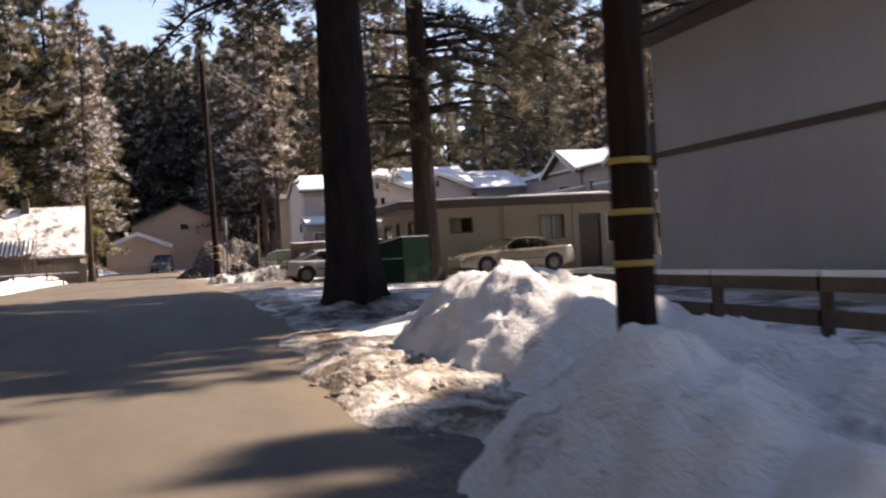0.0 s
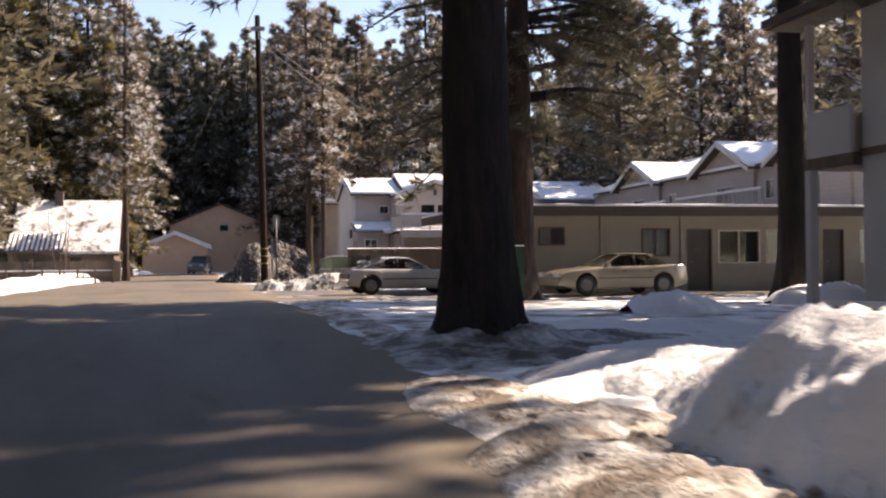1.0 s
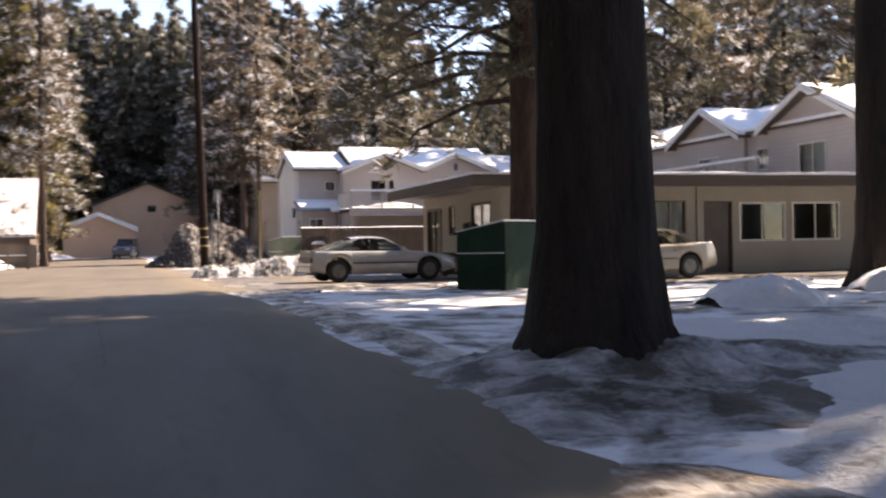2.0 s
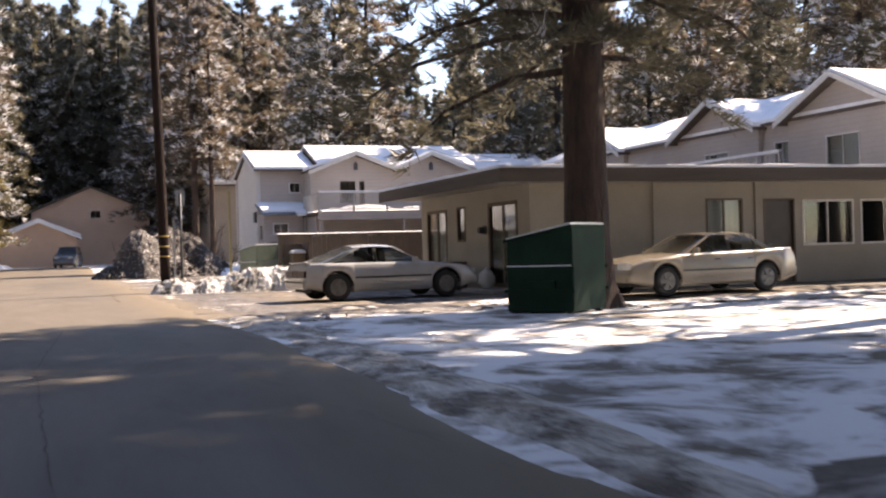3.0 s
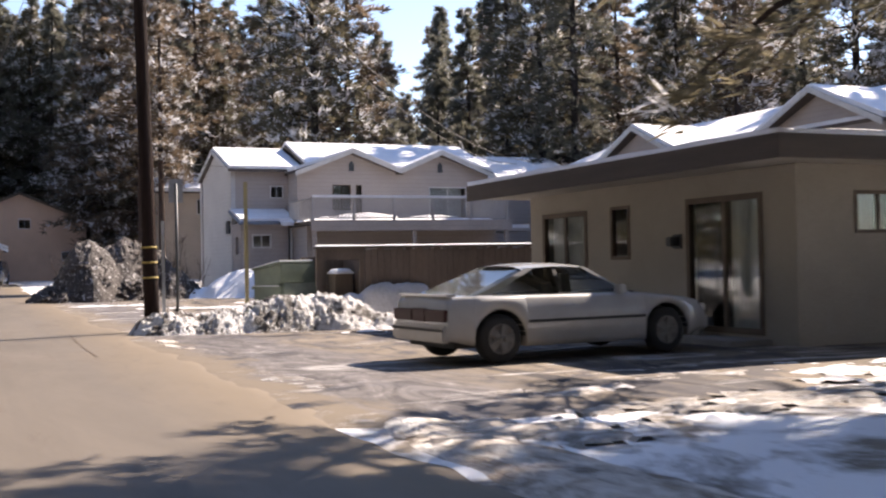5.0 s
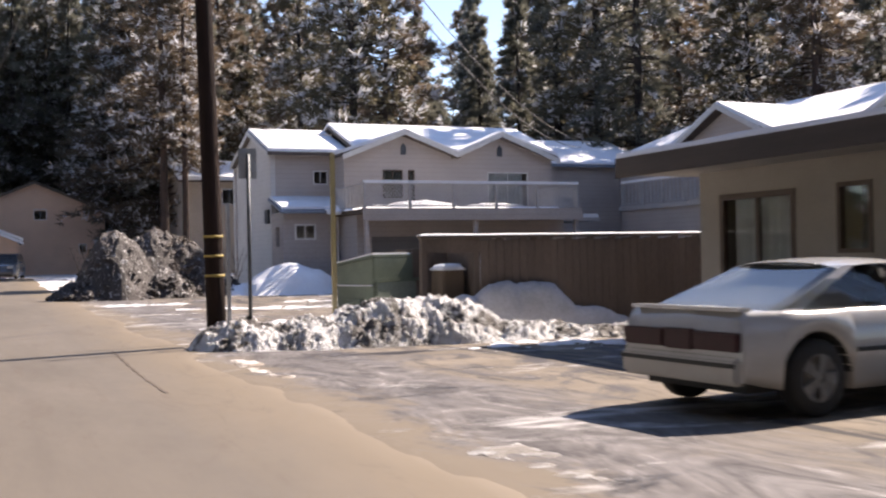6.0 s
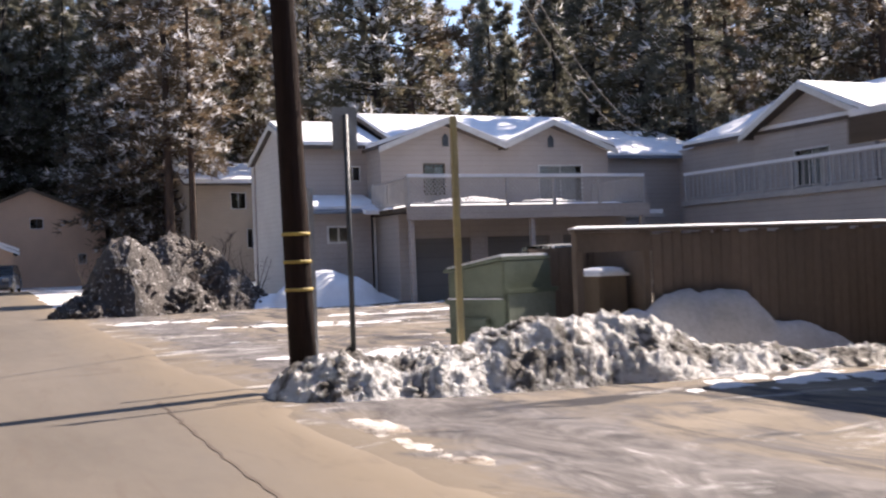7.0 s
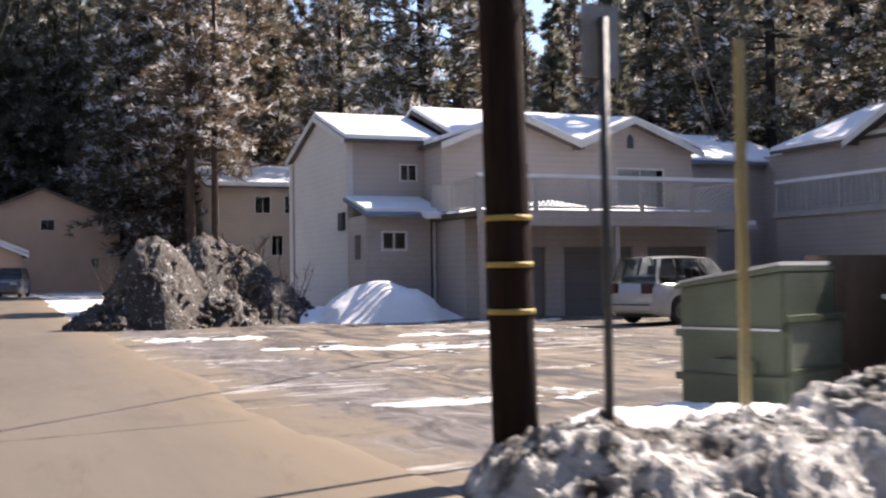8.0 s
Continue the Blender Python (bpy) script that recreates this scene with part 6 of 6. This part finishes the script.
def keep_out(x, y):
    return (-8.5 < x < 2.8 and y < 117) or (-6 < x < 9 and 116 < y < 142) or (9.5 < x < 23 and 92 < y < 127) or (9 < x < 31 and 71 < y < 87) or (26 < x < 39.5 and 43 < y < 79) or (-14 < x < -4.5 and 84 < y < 99) or (x < 27 and y < 90 and x > 2) or (-6 < x < 10.5 and y < 128) or (-15 < x < -4 and y < 99)


# forest behind the houses
for _ in range(4000):
    if sum(map(len, rows.values())) > 165:
        break
    x, y = rnd.uniform(-34, 80), 58 + 95 * rnd.random() ** 0.8
    if keep_out(x, y) or not -15 < math.degrees(math.atan2(x + 0.3, y - 20)) < 52:
        continue
    if any(math.hypot(x - a, y - b) < 3.3 for r in rows.values() for a, b, *_ in r):
        continue
    gap = abs(x - (33 + (y - 120) * 0.36)) < 7 and y > 86
    low = -3 < x < 21 and y > 108
    if gap:
        rows["spire"].append((x, y, rnd.uniform(0, 360), rnd.uniform(1.0, 1.2)))
    elif low:
        rows[rnd.choice(("dark", "dark", "mixed"))].append((x, y, rnd.uniform(0, 360), rnd.uniform(1.0, 1.15)))
    elif x < -4:
        rows[rnd.choice(("gold", "mixed", "gold", "mixed", "thin"))].append((x, y, rnd.uniform(0, 360), rnd.uniform(0.85, 1.1)))
    else:
        rows[rnd.choice(("mixed", "brown", "mixed", "dark", "thin", "brown"))].append((x, y, rnd.uniform(0, 360), rnd.uniform(0.85, 1.15)))
rows["gold"] += [(-15.5, 64, 30, 1.0), (-16, 74, 90, 0.9), (-13, 101, 10, 1.1), (-7.2, 100.5, 200, 1.05), (-10, 102, 80, 1.1)]
rows["thin"] += [(-4.9, 88.5, 0, 1.0)]
rows["gold"] += [(-16.5, 66, 140, 1.35), (-18.0, 83, 60, 1.4), (-14.8, 100.5, 250, 1.45)]
rows["mixed"] += [(-11.6, 105, 15, 1.35), (-18.5, 92, 120, 1.3), (-8.8, 104.5, 70, 1.25)]
rows["brown"] += [(-15.2, 108, 33, 1.35)]
rows["mixed"] += [(-17, 58, 60, 1.0), (-5.4, 102, 20, 1.0), (19.0, 92, 10, 1.05)]
rows["brown"] += [(9.9, 127.0, 70, 1.1), (15.5, 134.0, 10, 1.15), (22.0, 95.0, 33, 1.05)]
rows["thin"] += [(11.3, 112.6, 70, 1.35), (12.6, 111.5, 160, 1.1)]
rows["brown"] += [(12.2, 119.5, 40, 1.1), (15.0, 129.0, 100, 1.25), (19.0, 130.0, 220, 1.2), (11.9, 127.5, 300, 1.2)]
rows["mixed"] += [(12.6, 125.0, 15, 1.1), (23.5, 120.0, 80, 1.1)]
for k in range(11):
    rows["dark" if k % 3 else "mixed"].append((-9.0 + 2.3 * k, 145 + 3.5 * (k % 3), 37.0 * k, 1.1 + 0.03 * (k % 4)))
# a second depth of wood closes the view behind the houses
for k in range(60):
    x, y = -24 + 1.35 * k, 152 + 9 * rnd.random()
    if abs(x - (33 + (y - 120) * 0.36)) > 8:
        rows[("brown", "mixed", "dark", "brown")[k % 4]].append((x, y, 53.0 * k, rnd.uniform(1.15, 1.35)))
# pines added towards the sun, beyond the view, to shade road and lot
rows["high"] += [(25.1, 23.6, 0, 1.1), (29.4, 25.6, 100, 1.1), (25.3, 20.9, 60, 1.15), (24.5, 36.5, 40, 1.0), (27.0, 30.2, 20, 1.05), (25.6, 27.4, 310, 1.05), (27.0, 12.6, 200, 0.76), (27.2, 10.5, 90, 0.82)]
# unseen rows left of the road, added to block sky light
rows["shade"] += [(x + (k % 3), -9.0 + 5.2 * k, 67.0 * k, 0.85 + 0.05 * (k % 4)) for x in (-12.5, -17.5) for k in range(12)]
rows["middle"] += [(-10.0, 2.0, 30, 1.0), (-10.6, 11.0, 100, 0.95), (-10.2, 20.0, 200, 1.0), (-10.8, 29.0, 260, 1.05), (-11.5, 38.0, 330, 1.0), (20.8, 26.0, 0, 1.0)]
# open pines out of view towards the sun, added for dappled shade
rows["airy"] += [(22.6, 24.0, 75, 0.92), (22.5, 36.0, 140, 1.05)]
# unseen pines behind the camera's start, added to block sky light
rows["shade"] += [(9.0, -14.0, 20, 1.0), (5.8, -25.0, 140, 1.05), (-9.6, -12.0, 200, 1.0), (-9.4, -21.0, 260, 1.0), (6.5, -33.0, 300, 1.0), (-9.8, -30.0, 330, 1.0)]
# unseen pines behind the apartments, added to shade the near road
rows["shade"] += [(27.5, 2.5, 70, 0.95), (27.5, -1.0, 110, 1.0)]
# the wood goes on behind and beside the road
for k in range(90):
    x, y = (rnd.uniform(-46, -15), rnd.uniform(-30, 54)) if k % 2 else (rnd.uniform(-46, 60), rnd.uniform(-62, -22))
    if any(math.hypot(x - a, y - b) < 4.0 for r in rows.values() for a, b, *_ in r):
        continue
    rows[rnd.choice(("mixed", "brown", "dark"))].append((x, y, rnd.uniform(0, 360), rnd.uniform(0.9, 1.1)))
for key, proto in (("mixed", mixed), ("brown", brown), ("dark", dark), ("gold", gold), ("thin", thin), ("spire", spire), ("shade", shade), ("high", high), ("middle", middle), ("airy", airy)):
    grow(proto, rows[key])


# wooded hill far behind
def hill_mesh():
    bm = bmesh.new()
    n, m = 70, 8
    grid = []
    for i in range(n + 1):
        x = -500 + 1400 * i / n
        row = []
        for j in range(m + 1):
            f = j / m
            h = (30 + 26 * noise.fractal(Vector((x * 0.004, 0, 5)), 1, 2, 4)) * smooth01(f * 1.2)
            row.append(bm.verts.new((x, 330 + 160 * f, h + 0.4)))
        grid.append(row)
    for i in range(n):
        for j in range(m):
            bm.faces.new((grid[i][j], grid[i + 1][j], grid[i + 1][j + 1], grid[i][j + 1]))
    return bm


structure("backdrop_hill", hill_mesh(), HILL, "distant wooded hillside", "hill", True)


# ---- bare saplings and shrubs ----
def bare_shrub(x, y, h, stems, spread, seed, label, twigs=14):
    r = random.Random(seed)
    t = thing("shrub", label, "shrub", "bare shrubs", (x, y, ground_z(x, y)))
    for k in range(stems):
        bm = bmesh.new()
        a = r.uniform(0, 6.28)
        p0 = Vector((math.cos(a), math.sin(a), 0)) * 0.15 * spread
        p1 = p0 + Vector((math.cos(a) * spread * 0.5, math.sin(a) * spread * 0.5, h * r.uniform(0.7, 1.0)))
        mid = p0.lerp(p1, 0.5) + Vector((r.uniform(-0.1, 0.1), r.uniform(-0.1, 0.1), 0)) * spread
        tube(bm, [p0, mid, p1], [0.035 * h / 3, 0.022 * h / 3, 0.006], 5, False)
        for _ in range(twigs):
            f = r.uniform(0.25, 1.0)
            q = p0.lerp(mid, f * 2) if f < 0.5 else mid.lerp(p1, f * 2 - 1)
            d = Vector((r.uniform(-1, 1), r.uniform(-1, 1), r.uniform(0.1, 1.0))).normalized() * h * r.uniform(0.12, 0.3)
            tube(bm, [q, q + d * 0.5 + Vector((0, 0, 0.03)), q + d], [0.01 * h / 3, 0.007 * h / 3, 0.003], 3, False)
        part("stem", bm, TWIG, t)
    return t


for k, (x, y, h, n, sp) in enumerate([(-8.6, 80.5, 5.0, 3, 1.4), (-7.6, 82.0, 3.2, 5, 1.6), (-11.0, 81.5, 2.4, 6, 1.6), (8.6, 86.0, 3.0, 6, 1.8), (6.6, 90.0, 3.4, 6, 2.0), (3.8, 82.0, 2.2, 6, 1.6), (9.2, 80.0, 2.0, 6, 1.4), (6.9, 75.2, 1.5, 7, 1.8)]):
    bare_shrub(x, y, h, n, sp, 40 + k, "leafless brown shrub in old snow")
